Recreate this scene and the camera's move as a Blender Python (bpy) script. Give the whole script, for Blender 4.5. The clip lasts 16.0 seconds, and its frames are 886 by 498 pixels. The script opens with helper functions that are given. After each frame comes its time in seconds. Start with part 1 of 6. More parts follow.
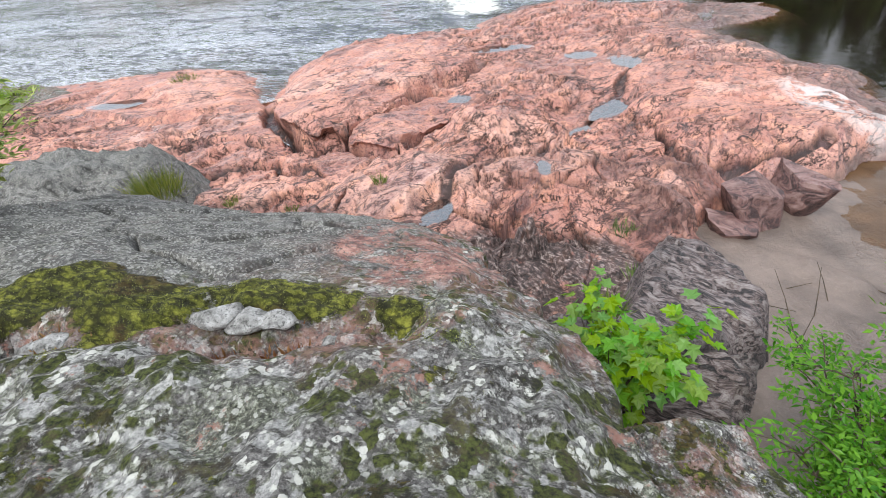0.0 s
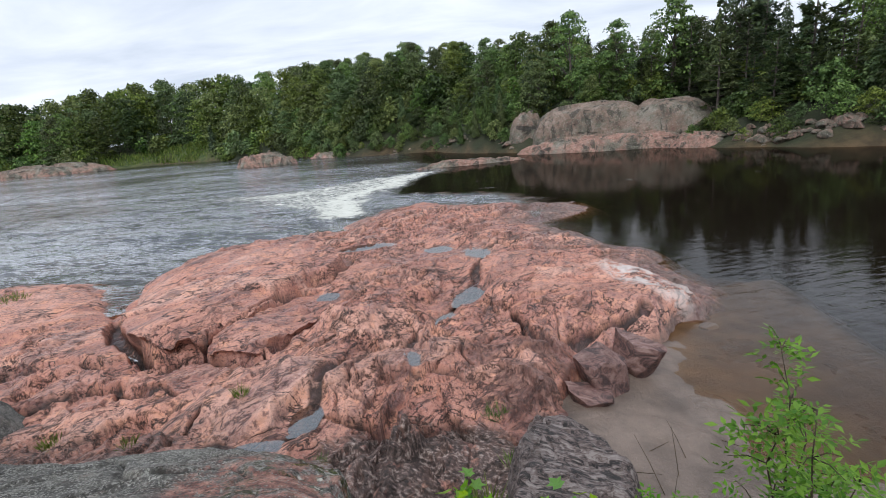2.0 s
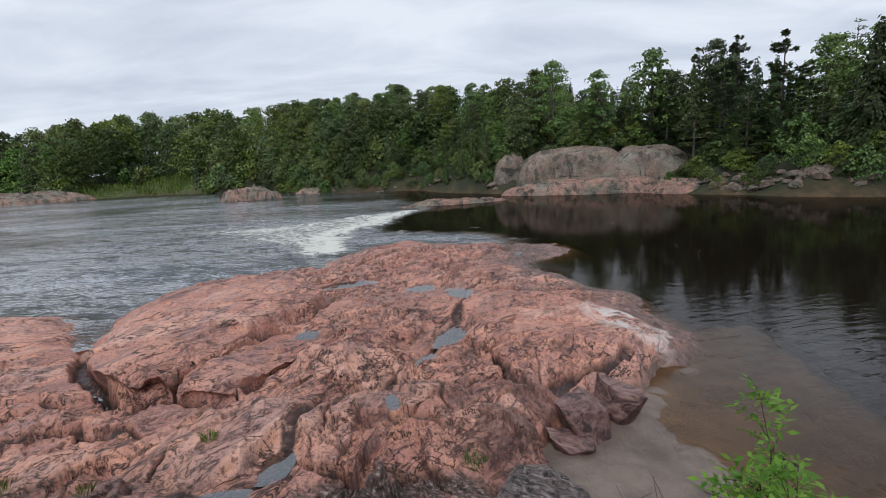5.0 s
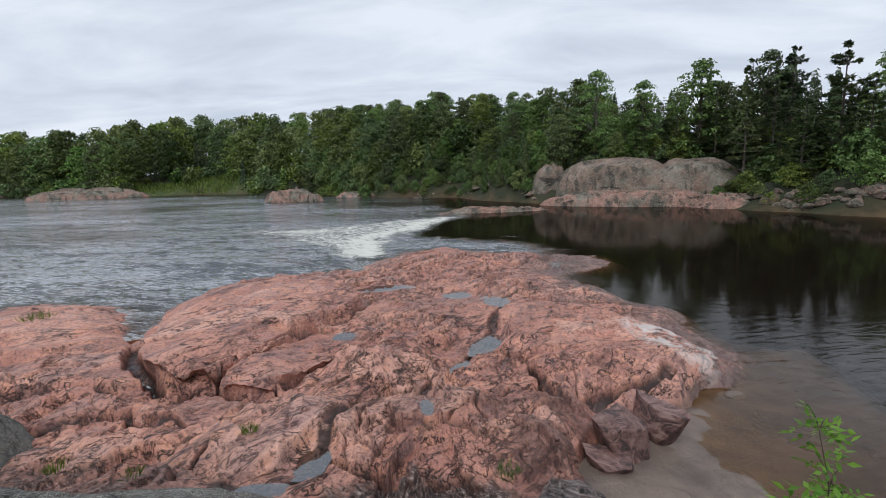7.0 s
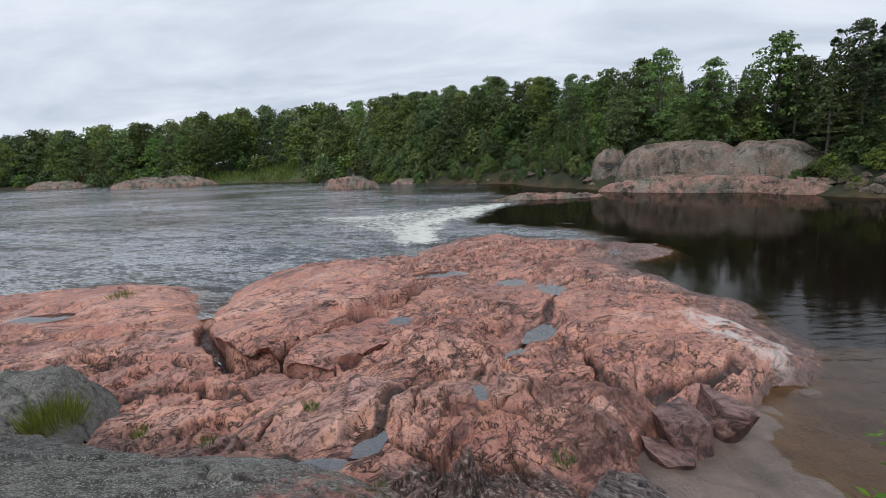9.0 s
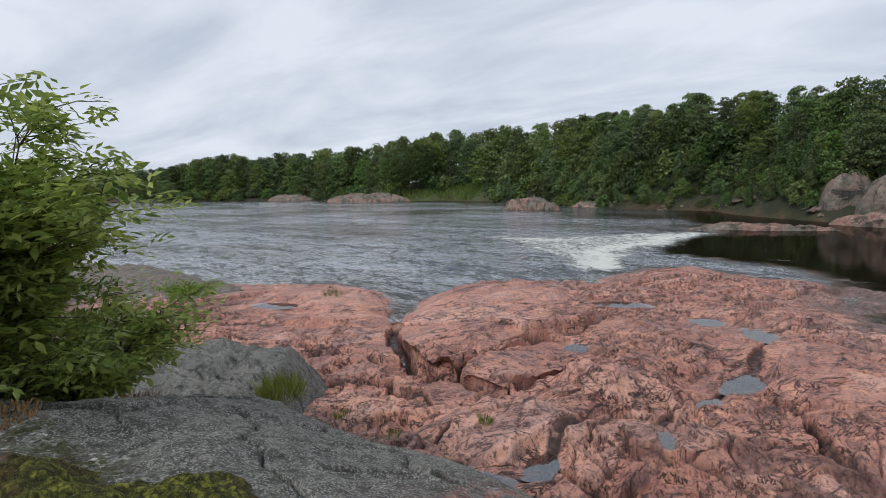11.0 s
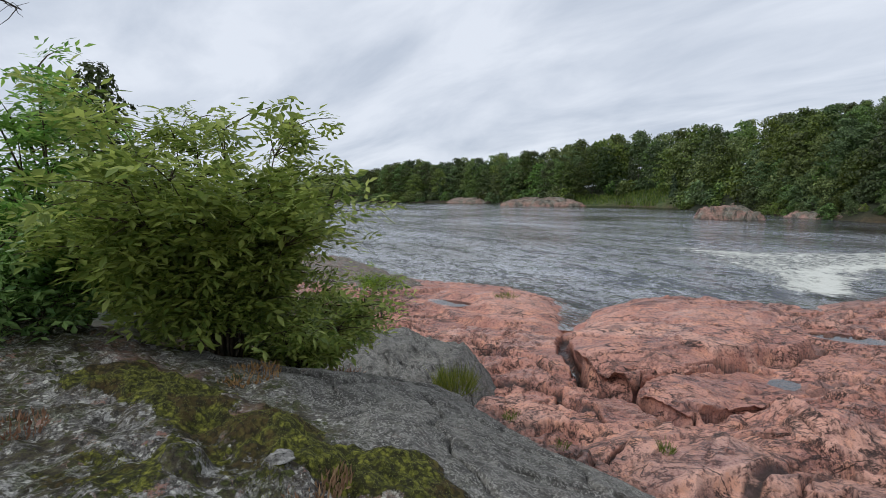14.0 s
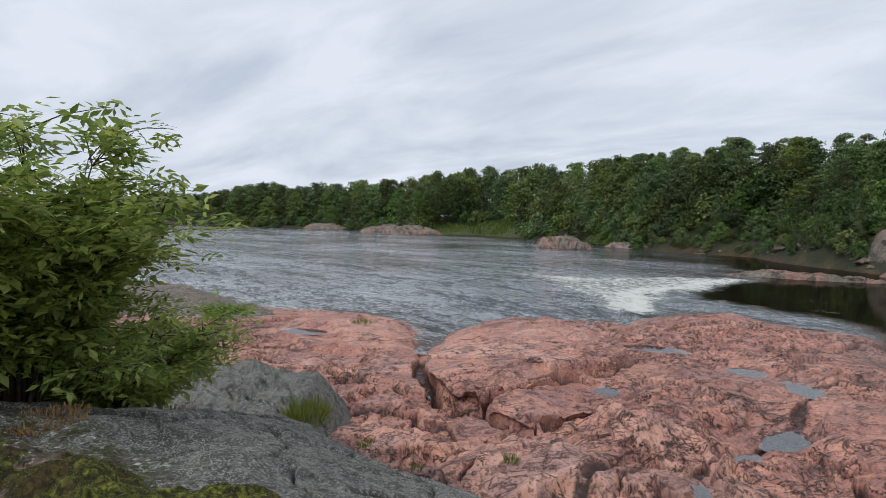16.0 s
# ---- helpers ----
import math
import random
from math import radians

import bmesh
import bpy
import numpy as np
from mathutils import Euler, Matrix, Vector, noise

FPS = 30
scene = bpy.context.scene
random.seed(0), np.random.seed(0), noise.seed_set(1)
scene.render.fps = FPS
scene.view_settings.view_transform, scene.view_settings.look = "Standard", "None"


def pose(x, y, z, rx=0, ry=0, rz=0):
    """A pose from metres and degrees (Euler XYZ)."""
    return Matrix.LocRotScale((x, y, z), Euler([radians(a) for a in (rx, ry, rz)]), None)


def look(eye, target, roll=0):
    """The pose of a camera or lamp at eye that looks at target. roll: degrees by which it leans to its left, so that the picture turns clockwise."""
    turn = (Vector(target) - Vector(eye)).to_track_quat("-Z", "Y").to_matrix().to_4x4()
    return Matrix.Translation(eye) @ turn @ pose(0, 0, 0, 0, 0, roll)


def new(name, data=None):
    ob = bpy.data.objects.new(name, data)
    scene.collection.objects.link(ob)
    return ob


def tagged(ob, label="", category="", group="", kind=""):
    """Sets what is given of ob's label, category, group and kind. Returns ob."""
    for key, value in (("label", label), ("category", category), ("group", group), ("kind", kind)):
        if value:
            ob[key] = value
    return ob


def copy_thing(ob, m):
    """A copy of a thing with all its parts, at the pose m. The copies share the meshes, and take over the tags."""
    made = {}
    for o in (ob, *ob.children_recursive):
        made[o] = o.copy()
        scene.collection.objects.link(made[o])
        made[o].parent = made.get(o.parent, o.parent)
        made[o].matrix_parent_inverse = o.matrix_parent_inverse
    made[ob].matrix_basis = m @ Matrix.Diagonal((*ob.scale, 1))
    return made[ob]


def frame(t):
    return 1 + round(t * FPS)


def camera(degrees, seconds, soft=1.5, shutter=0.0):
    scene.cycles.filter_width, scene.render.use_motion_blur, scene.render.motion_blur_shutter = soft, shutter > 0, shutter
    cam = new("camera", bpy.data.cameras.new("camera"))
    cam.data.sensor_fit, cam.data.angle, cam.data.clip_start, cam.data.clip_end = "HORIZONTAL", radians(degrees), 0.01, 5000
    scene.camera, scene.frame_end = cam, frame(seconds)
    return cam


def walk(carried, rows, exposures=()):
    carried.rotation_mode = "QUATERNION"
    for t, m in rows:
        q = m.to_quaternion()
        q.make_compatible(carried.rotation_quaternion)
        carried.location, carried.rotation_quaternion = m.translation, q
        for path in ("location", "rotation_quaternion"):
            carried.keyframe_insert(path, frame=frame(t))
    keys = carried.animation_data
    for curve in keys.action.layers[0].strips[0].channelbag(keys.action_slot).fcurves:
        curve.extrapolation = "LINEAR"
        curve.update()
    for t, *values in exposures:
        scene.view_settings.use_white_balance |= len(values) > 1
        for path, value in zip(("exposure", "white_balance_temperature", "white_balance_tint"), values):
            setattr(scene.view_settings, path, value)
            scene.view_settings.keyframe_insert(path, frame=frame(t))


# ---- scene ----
cam = camera(85.0, 16.0, 0.7)
PATH = [
    (0, look((-0.046, 0.052, 3.926), (-2.740, 7.824, -1.761), -6.69)),
    (0.5, look((-0.007, 0.069, 3.946), (-2.359, 8.572, -0.762), -8.61)),
    (1, look((0.045, 0.084, 3.976), (-1.711, 9.110, 0.047), -9.73)),
    (1.5, look((0.095, 0.076, 4.024), (-0.872, 9.514, 0.863), -7.87)),
    (2, look((0.131, 0.064, 4.064), (-0.127, 9.746, 1.574), -5.15)),
    (2.5, look((0.134, 0.051, 4.083), (0.178, 9.830, 1.992), -4.08)),
    (3, look((0.141, 0.046, 4.085), (0.302, 9.866, 2.205), -3.63)),
    (5.5, look((0.149, 0.098, 4.102), (0.265, 9.957, 2.436), -3.20)),
    (6, look((0.120, 0.080, 4.108), (0.132, 9.966, 2.598), -2.53)),
    (6.5, look((0.094, 0.066, 4.113), (-0.167, 9.957, 2.659), -2.06)),
    (7, look((0.075, 0.067, 4.102), (-0.506, 9.926, 2.530), -1.87)),
    (7.5, look((0.076, 0.072, 4.101), (-0.664, 9.901, 2.417), -1.33)),
    (8, look((0.078, 0.070, 4.094), (-0.793, 9.862, 2.261), -1.74)),
    (8.2, look((0.081, 0.084, 4.089), (-0.840, 9.865, 2.221), -2.04)),
    (10.5, look((-0.056, -0.010, 4.110), (-4.347, 8.906, 2.663), -1.29)),
    (11, look((-0.070, -0.046, 4.121), (-5.105, 8.502, 2.863), -1.31)),
    (11.5, look((-0.091, -0.075, 4.128), (-5.986, 7.925, 3.009), -1.66)),
    (12, look((-0.114, -0.093, 4.133), (-6.712, 7.332, 2.980), -1.88)),
    (12.5, look((-0.133, -0.126, 4.137), (-7.290, 6.746, 2.892), -1.33)),
    (13, look((-0.145, -0.141, 4.139), (-7.621, 6.378, 2.871), -0.89)),
    (13.5, look((-0.140, -0.142, 4.141), (-7.763, 6.218, 2.940), -0.71)),
    (14, look((-0.137, -0.137, 4.137), (-7.815, 6.172, 3.017), -0.58)),
    (14.5, look((-0.131, -0.142, 4.141), (-7.722, 6.275, 3.046), -0.43)),
    (15, look((-0.109, -0.138, 4.124), (-7.287, 6.725, 2.948), -0.52)),
    (15.5, look((-0.081, -0.119, 4.109), (-6.638, 7.354, 3.029), 0.03)),
    (16, look((-0.067, -0.128, 4.106), (-5.652, 8.149, 3.548), 0.99)),
]
walk(cam, PATH, [(0, 1.0, 6020, 10), (0.5, 0.88, 6020, 10), (1.0, 0.82, 6020, 10), (1.5, 0.75, 6020, 10), (2.0, 0.3, 6020, 10), (3.0, -0.02, 6020, 10), (5.5, -0.03, 6020, 10), (8.0, 0.0, 6020, 10), (10.5, -0.1, 6020, 10), (16.0, -0.08, 6020, 10)])

# ---- world and sun: a bright overcast sky ----
world = bpy.data.worlds.new("overcast_sky")
scene.world = world
world.use_nodes = True
wn, wl = world.node_tree.nodes, world.node_tree.links
wn.clear()
w_out = wn.new("ShaderNodeOutputWorld")
w_bg = wn.new("ShaderNodeBackground")
w_sky = wn.new("ShaderNodeTexSky")
w_sky.sky_type, w_sky.sun_disc = "NISHITA", False
w_sky.sun_elevation, w_sky.sun_rotation = radians(50), radians(200)
w_co = wn.new("ShaderNodeTexCoord")
w_sep = wn.new("ShaderNodeSeparateXYZ")
wl.new(w_co.outputs["Generated"], w_sep.inputs[0])
# clouds lie on a flat layer overhead, so they close up towards the horizon
w_den = wn.new("ShaderNodeMath")
w_den.operation = "MAXIMUM"
w_den.inputs[1].default_value = 0.0
wl.new(w_sep.outputs[2], w_den.inputs[0])
w_add = wn.new("ShaderNodeMath")
w_add.inputs[1].default_value = 0.22
wl.new(w_den.outputs[0], w_add.inputs[0])
w_div = wn.new("ShaderNodeVectorMath")
w_div.operation = "DIVIDE"
wl.new(w_co.outputs["Generated"], w_div.inputs[0])
wl.new(w_add.outputs[0], w_div.inputs[1])
w_map = wn.new("ShaderNodeMapping")
w_map.inputs["Scale"].default_value = (0.8, 1.5, 0.0)
w_map.inputs["Rotation"].default_value = (0, 0, radians(25))
wl.new(w_div.outputs[0], w_map.inputs[0])
w_noise = wn.new("ShaderNodeTexNoise")
w_noise.inputs["Scale"].default_value = 1.3
w_noise.inputs["Detail"].default_value = 7
w_noise.inputs["Roughness"].default_value = 0.55
w_noise.inputs["Distortion"].default_value = 0.4
wl.new(w_map.outputs[0], w_noise.inputs["Vector"])
w_ramp = wn.new("ShaderNodeValToRGB")
w_ramp.color_ramp.elements[0].position, w_ramp.color_ramp.elements[0].color = 0.34, (0.66, 0.70, 0.765, 1)
w_ramp.color_ramp.elements[1].position, w_ramp.color_ramp.elements[1].color = 0.62, (0.94, 0.955, 0.985, 1)
wl.new(w_noise.outputs["Fac"], w_ramp.inputs[0])
w_scale = wn.new("ShaderNodeVectorMath")
w_scale.operation = "SCALE"
w_scale.inputs["Scale"].default_value = 0.06
wl.new(w_sky.outputs[0], w_scale.inputs[0])
w_mix = wn.new("ShaderNodeMix")
w_mix.data_type = "RGBA"
w_mix.inputs["Factor"].default_value = 0.92
wl.new(w_scale.outputs[0], w_mix.inputs["A"])
wl.new(w_ramp.outputs[0], w_mix.inputs["B"])
wl.new(w_mix.outputs["Result"], w_bg.inputs["Color"])
w_bg.inputs["Strength"].default_value = 0.95
wl.new(w_bg.outputs[0], w_out.inputs[0])

sun = new("sun", bpy.data.lights.new("sun", "SUN"))
sun.data.energy, sun.data.angle, sun.data.color = 1.5, radians(20), (1.0, 0.97, 0.92)
sun.matrix_world = look((-10, -25, 40), (0, 6, 0))


# ---- number noise on arrays ----
def hash2(ix, iy, seed):
    n = (ix.astype(np.int64) * 374761393 + iy.astype(np.int64) * 668265263 + seed * 974634541) & 0x7FFFFFFF
    n = ((n ^ (n >> 13)) * 1274126177) & 0x7FFFFFFF
    n = ((n ^ (n >> 15)) * 668265263) & 0x7FFFFFFF
    return ((n ^ (n >> 16)) & 0xFFFF) / 65535.0


def vnoise(x, y, seed=0):
    ix, iy = np.floor(x), np.floor(y)
    fx, fy = x - ix, y - iy
    fx, fy = fx * fx * (3 - 2 * fx), fy * fy * (3 - 2 * fy)
    a, b = hash2(ix, iy, seed), hash2(ix + 1, iy, seed)
    c, d = hash2(ix, iy + 1, seed), hash2(ix + 1, iy + 1, seed)
    return 2 * ((a + (b - a) * fx) * (1 - fy) + (c + (d - c) * fx) * fy) - 1


def fbm(x, y, seed=0, octaves=4, gain=0.5):
    total, amp = 0, 1.0
    for o in range(octaves):
        total = total + amp * vnoise(x * 2 ** o + 17.3 * o, y * 2 ** o - 9.1 * o, seed + o)
        amp *= gain
    return total


def worley(x, y, seed=0):
    """The two nearest cell distances a random number of the nearest cell, and a slope of its own."""
    ix, iy = np.floor(x), np.floor(y)
    f1, f2, cell = np.full(x.shape, 9.0), np.full(x.shape, 9.0), np.zeros(x.shape)
    tilt = np.zeros(x.shape)
    for dx in (-1, 0, 1):
        for dy in (-1, 0, 1):
            cx, cy = ix + dx, iy + dy
            ox, oy = x - cx - hash2(cx, cy, seed), y - cy - hash2(cx, cy, seed + 7)
            d = np.hypot(ox, oy)
            near = d < f1
            f2 = np.where(near, f1, np.minimum(f2, d))
            cell = np.where(near, hash2(cx, cy, seed + 13), cell)
            tilt = np.where(near, ox * (hash2(cx, cy, seed + 17) - 0.5) + oy * (hash2(cx, cy, seed + 19) - 0.5), tilt)
            f1 = np.where(near, d, f1)
    return f1, f2, cell, tilt


def smooth(a, b, v):
    t = np.clip((v - a) / (b - a), 0, 1)
    return t * t * (3 - 2 * t)


def line_distance(x, y, points):
    best = np.full(np.shape(x), 1e9)
    for (ax, ay), (bx, by) in zip(points, points[1:]):
        ux, uy = bx - ax, by - ay
        t = np.clip(((x - ax) * ux + (y - ay) * uy) / (ux * ux + uy * uy), 0, 1)
        best = np.minimum(best, np.hypot(x - ax - t * ux, y - ay - t * uy))
    return best


def inside_distance(x, y, points):
    """Distance to the outline of a polygon, positive inside it."""
    ring = list(points) + [points[0]]
    odd = np.zeros(np.shape(x), bool)
    for (ax, ay), (bx, by) in zip(ring, ring[1:]):
        if ay != by:
            cross = ((ay > y) != (by > y)) & (x < (bx - ax) * (y - ay) / (by - ay) + ax)
            odd ^= cross
    return np.where(odd, 1, -1) * line_distance(x, y, ring)


def bump_at(x, y, cx, cy, rx, ry, turn=0.0):
    c, s = math.cos(radians(turn)), math.sin(radians(turn))
    u, v = ((x - cx) * c + (y - cy) * s) / rx, (-(x - cx) * s + (y - cy) * c) / ry
    return u * u + v * v


# ---- mesh makers ----
def mesh_from(name, verts, faces, material=None, smooth_shade=True):
    me = bpy.data.meshes.new(name)
    verts = np.asarray(verts, np.float32)
    me.vertices.add(len(verts))
    me.vertices.foreach_set("co", verts.ravel())
    if isinstance(faces, np.ndarray):
        sizes = np.full(len(faces), faces.shape[1])
        loops = faces.ravel()
    else:
        sizes = np.array([len(f) for f in faces])
        loops = np.concatenate([np.asarray(f) for f in faces])
    me.loops.add(len(loops))
    me.loops.foreach_set("vertex_index", loops.astype(np.int32))
    me.polygons.add(len(sizes))
    me.polygons.foreach_set("loop_start", np.concatenate([[0], np.cumsum(sizes)[:-1]]).astype(np.int32))
    me.polygons.foreach_set("use_smooth", np.full(len(sizes), smooth_shade))
    me.update(calc_edges=True)
    me.validate()
    if material:
        me.materials.append(material)
    return me


def polar(a0, a1, na, r0, r1, nr, cx=0.0, cy=0.0):
    """A fan-shaped grid round (cx, cy): angles counted in degrees to the left of the y axis, rings growing with distance."""
    az = np.radians(np.linspace(a0, a1, na))
    rr = r0 * (r1 / r0) ** np.linspace(0, 1, nr)
    A, R = np.meshgrid(az, rr)
    return cx - np.sin(A) * R, cy + np.cos(A) * R


def sheet(name, X, Y, Z, material, keep=None, attributes=(), parent=None):
    nr, na = X.shape
    idx = np.arange(nr * na).reshape(nr, na)
    quads = np.stack([idx[:-1, :-1], idx[1:, :-1], idx[1:, 1:], idx[:-1, 1:]], -1).reshape(-1, 4)[:, ::-1]
    used = np.arange(nr * na)
    if keep is not None:
        k = keep.ravel()[quads].any(1)
        quads = quads[k]
        used = np.unique(quads)
        back = np.zeros(nr * na, np.int64)
        back[used] = np.arange(len(used))
        quads = back[quads]
    co = np.stack([X, Y, Z], -1).reshape(-1, 3)[used]
    a, b, c = (co[quads[:, k]][:, :2] for k in (0, 1, 2))
    if np.median((b - a)[:, 0] * (c - a)[:, 1] - (b - a)[:, 1] * (c - a)[:, 0]) < 0:
        quads = quads[:, ::-1].copy()
    me = mesh_from(name, co, quads, material)
    for key, values in attributes:
        me.attributes.new(key, "FLOAT", "POINT").data.foreach_set("value", np.asarray(values, np.float32).ravel()[used])
    ob = new(name, me)
    ob.parent = parent
    return ob


def part(name, me, parent, label=""):
    ob = new(name, me)
    ob.parent = parent
    return tagged(ob, label)


def thing(name, label, category, group="", kind="", place=None):
    ob = tagged(new(name), label, category, group, kind)
    if place is not None:
        ob.matrix_world = place
    return ob


# ---- materials ----
class Nodes:
    """A small builder of node materials."""

    def __init__(self, name):
        self.material = bpy.data.materials.new(name)
        self.material.use_nodes = True
        self.tree = self.material.node_tree
        self.tree.nodes.clear()
        self.place = self.add("ShaderNodeTexCoord").outputs["Object"]
        self.out = self.add("ShaderNodeOutputMaterial")

    def add(self, kind, **inputs):
        node = self.tree.nodes.new(kind)
        for key, value in inputs.items():
            self.put(node.inputs[key.replace("_", " ")], value)
        return node

    def put(self, socket, value):
        if isinstance(value, bpy.types.NodeSocket):
            self.tree.links.new(value, socket)
        elif isinstance(value, tuple) and len(value) == 3 and socket.type == "RGBA":
            socket.default_value = (*value, 1)
        else:
            socket.default_value = value

    def scaled(self, scale, turn=0.0):
        turned = self.add("ShaderNodeMapping", Vector=self.place, Rotation=(0, 0, radians(turn)))
        return self.add("ShaderNodeMapping", Vector=turned.outputs[0], Scale=scale).outputs[0]

    def noise(self, scale, detail=4.0, rough=0.55, vector=None, distort=0.0):
        node = self.add("ShaderNodeTexNoise", Scale=scale, Detail=detail, Roughness=rough, Distortion=distort,
                        Vector=self.place if vector is None else vector)
        return node.outputs["Fac"]

    def cells(self, scale, feature="F1", vector=None, out="Distance"):
        node = self.add("ShaderNodeTexVoronoi", Scale=scale, Vector=self.place if vector is None else vector)
        node.feature = feature
        return node.outputs[out]

    def math(self, op, a, b=0.0):
        node = self.add("ShaderNodeMath")
        node.operation = op
        self.put(node.inputs[0], a)
        self.put(node.inputs[1], b)
        return node.outputs[0]

    def band(self, value, lo, hi, to_lo=0.0, to_hi=1.0):
        node = self.add("ShaderNodeMapRange", Value=value)
        node.interpolation_type = "SMOOTHSTEP"
        for key, v in (("From Min", lo), ("From Max", hi), ("To Min", to_lo), ("To Max", to_hi)):
            node.inputs[key].default_value = v
        return node.outputs[0]

    def mix(self, fac, a, b):
        node = self.add("ShaderNodeMix")
        node.data_type = "RGBA"
        self.put(node.inputs["Factor"], fac)
        self.put(node.inputs["A"], (*a, 1) if isinstance(a, tuple) else a)
        self.put(node.inputs["B"], (*b, 1) if isinstance(b, tuple) else b)
        return node.outputs["Result"]

    def ramp(self, value, *stops):
        node = self.add("ShaderNodeValToRGB", Fac=value)
        els = node.color_ramp.elements
        while len(els) < len(stops):
            els.new(0.5)
        for el, (p, c) in zip(els, stops):
            el.position, el.color = p, (*c, 1)
        return node.outputs[0]

    def bump(self, height, strength=0.5, distance=0.02, normal=None):
        node = self.add("ShaderNodeBump", Height=height, Strength=strength, Distance=distance)
        if normal is not None:
            self.put(node.inputs["Normal"], normal)
        return node.outputs[0]

    def attribute(self, name):
        node = self.add("ShaderNodeAttribute")
        node.attribute_name = name
        return node.outputs["Fac"]

    def finish(self, color, rough=0.8, normal=None, **more):
        bsdf = self.add("ShaderNodeBsdfPrincipled", Base_Color=color, Roughness=rough)
        if normal is not None:
            self.put(bsdf.inputs["Normal"], normal)
        for key, value in more.items():
            self.put(bsdf.inputs[key.replace("_", " ")], value)
        self.tree.links.new(bsdf.outputs[0], self.out.inputs[0])
        return self.material


def pink_granite():
    n = Nodes("pink_granite")
    grain = n.noise(80, 4, 0.75)
    patch = n.noise(0.45, 5, 0.6)
    mid = n.noise(2.6, 7, 0.72)
    small = n.noise(15, 6, 0.72)
    streak = n.noise(1.2, 7, 0.7, n.scaled((0.45, 2.2, 1.0), -72), 0.8)
    color = n.ramp(patch, (0.30, (0.44, 0.19, 0.135)), (0.50, (0.57, 0.265, 0.185)), (0.70, (0.55, 0.30, 0.23)))
    block = n.attribute("block")
    color = n.mix(n.band(block, 0.55, 0.25, 0, 0.6), color, (0.36, 0.155, 0.115))
    color = n.mix(n.band(block, 0.55, 0.85, 0, 0.6), color, (0.70, 0.41, 0.31))
    color = n.mix(n.band(mid, 0.52, 0.62, 0, 0.6), color, (0.74, 0.36, 0.22))
    color = n.mix(n.band(mid, 0.45, 0.35, 0, 0.7), color, (0.24, 0.10, 0.085))
    color = n.mix(n.band(small, 0.48, 0.40, 0, 0.8), color, (0.13, 0.055, 0.048))
    color = n.mix(n.band(streak, 0.55, 0.62, 0, 0.7), color, (0.15, 0.085, 0.075))
    color = n.mix(n.band(grain, 0.55, 0.66, 0, 0.55), color, (0.70, 0.47, 0.38))
    color = n.mix(n.band(grain, 0.45, 0.35, 0, 0.65), color, (0.13, 0.06, 0.055))
    busy = n.attribute("busy")

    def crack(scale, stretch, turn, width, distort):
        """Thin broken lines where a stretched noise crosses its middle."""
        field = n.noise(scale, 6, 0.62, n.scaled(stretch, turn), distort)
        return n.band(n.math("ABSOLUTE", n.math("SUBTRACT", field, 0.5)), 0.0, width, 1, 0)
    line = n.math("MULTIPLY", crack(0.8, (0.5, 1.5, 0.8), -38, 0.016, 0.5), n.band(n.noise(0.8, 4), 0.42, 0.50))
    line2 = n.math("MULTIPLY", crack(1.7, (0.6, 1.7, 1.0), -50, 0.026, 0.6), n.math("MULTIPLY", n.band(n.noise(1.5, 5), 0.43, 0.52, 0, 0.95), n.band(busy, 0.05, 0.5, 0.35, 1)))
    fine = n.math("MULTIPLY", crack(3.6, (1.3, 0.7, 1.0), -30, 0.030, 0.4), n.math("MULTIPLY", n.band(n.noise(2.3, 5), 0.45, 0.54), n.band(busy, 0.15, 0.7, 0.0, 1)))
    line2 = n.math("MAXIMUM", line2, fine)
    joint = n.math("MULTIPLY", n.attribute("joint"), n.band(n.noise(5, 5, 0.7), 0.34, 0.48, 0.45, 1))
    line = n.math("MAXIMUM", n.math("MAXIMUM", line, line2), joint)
    # near-black cracks and joints: stain, with crevice shade painted into the colour
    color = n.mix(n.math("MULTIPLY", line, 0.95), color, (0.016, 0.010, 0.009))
    # pale mineral crust on the low flank, grey-brown silt by the water
    crust = n.math("MULTIPLY", n.attribute("crust"), n.band(n.noise(2.2, 7, 0.75), 0.43, 0.55))
    color = n.mix(n.math("MULTIPLY", crust, 0.92), color, (0.62, 0.55, 0.51))
    silt = n.math("MULTIPLY", n.attribute("silt"), n.band(n.noise(1.9, 5), 0.30, 0.60, 0.6, 1))
    color = n.mix(silt, color, n.ramp(n.noise(6, 5), (0.4, (0.11, 0.07, 0.058)), (0.62, (0.22, 0.15, 0.125))))
    wet = n.band(n.noise(0.75, 7, 0.68, n.scaled((0.6, 1.6, 1), -72), 0.6), 0.52, 0.60)
    color = n.mix(n.math("MULTIPLY", wet, 0.4), color, (0.19, 0.10, 0.095))
    # broad dark brown patches on the low front of the rock
    brown_patch = n.math("MULTIPLY", n.attribute("brown_patch"), n.band(n.noise(1.8, 7, 0.72), 0.36, 0.54))
    color = n.mix(n.math("MULTIPLY", brown_patch, 0.75), color, n.ramp(n.noise(9, 6, 0.7), (0.38, (0.05, 0.025, 0.022)), (0.62, (0.21, 0.10, 0.08))))
    lichen = n.math("MULTIPLY", n.attribute("lichen"), n.band(n.noise(3.5, 6, 0.7), 0.30, 0.46))
    color = n.mix(n.math("MULTIPLY", lichen, 0.92), color, n.ramp(n.noise(13, 6, 0.75, n.scaled((1, 1.7, 1), 20)), (0.45, (0.022, 0.017, 0.014)), (0.53, (0.10, 0.065, 0.055)), (0.64, (0.40, 0.33, 0.29))))
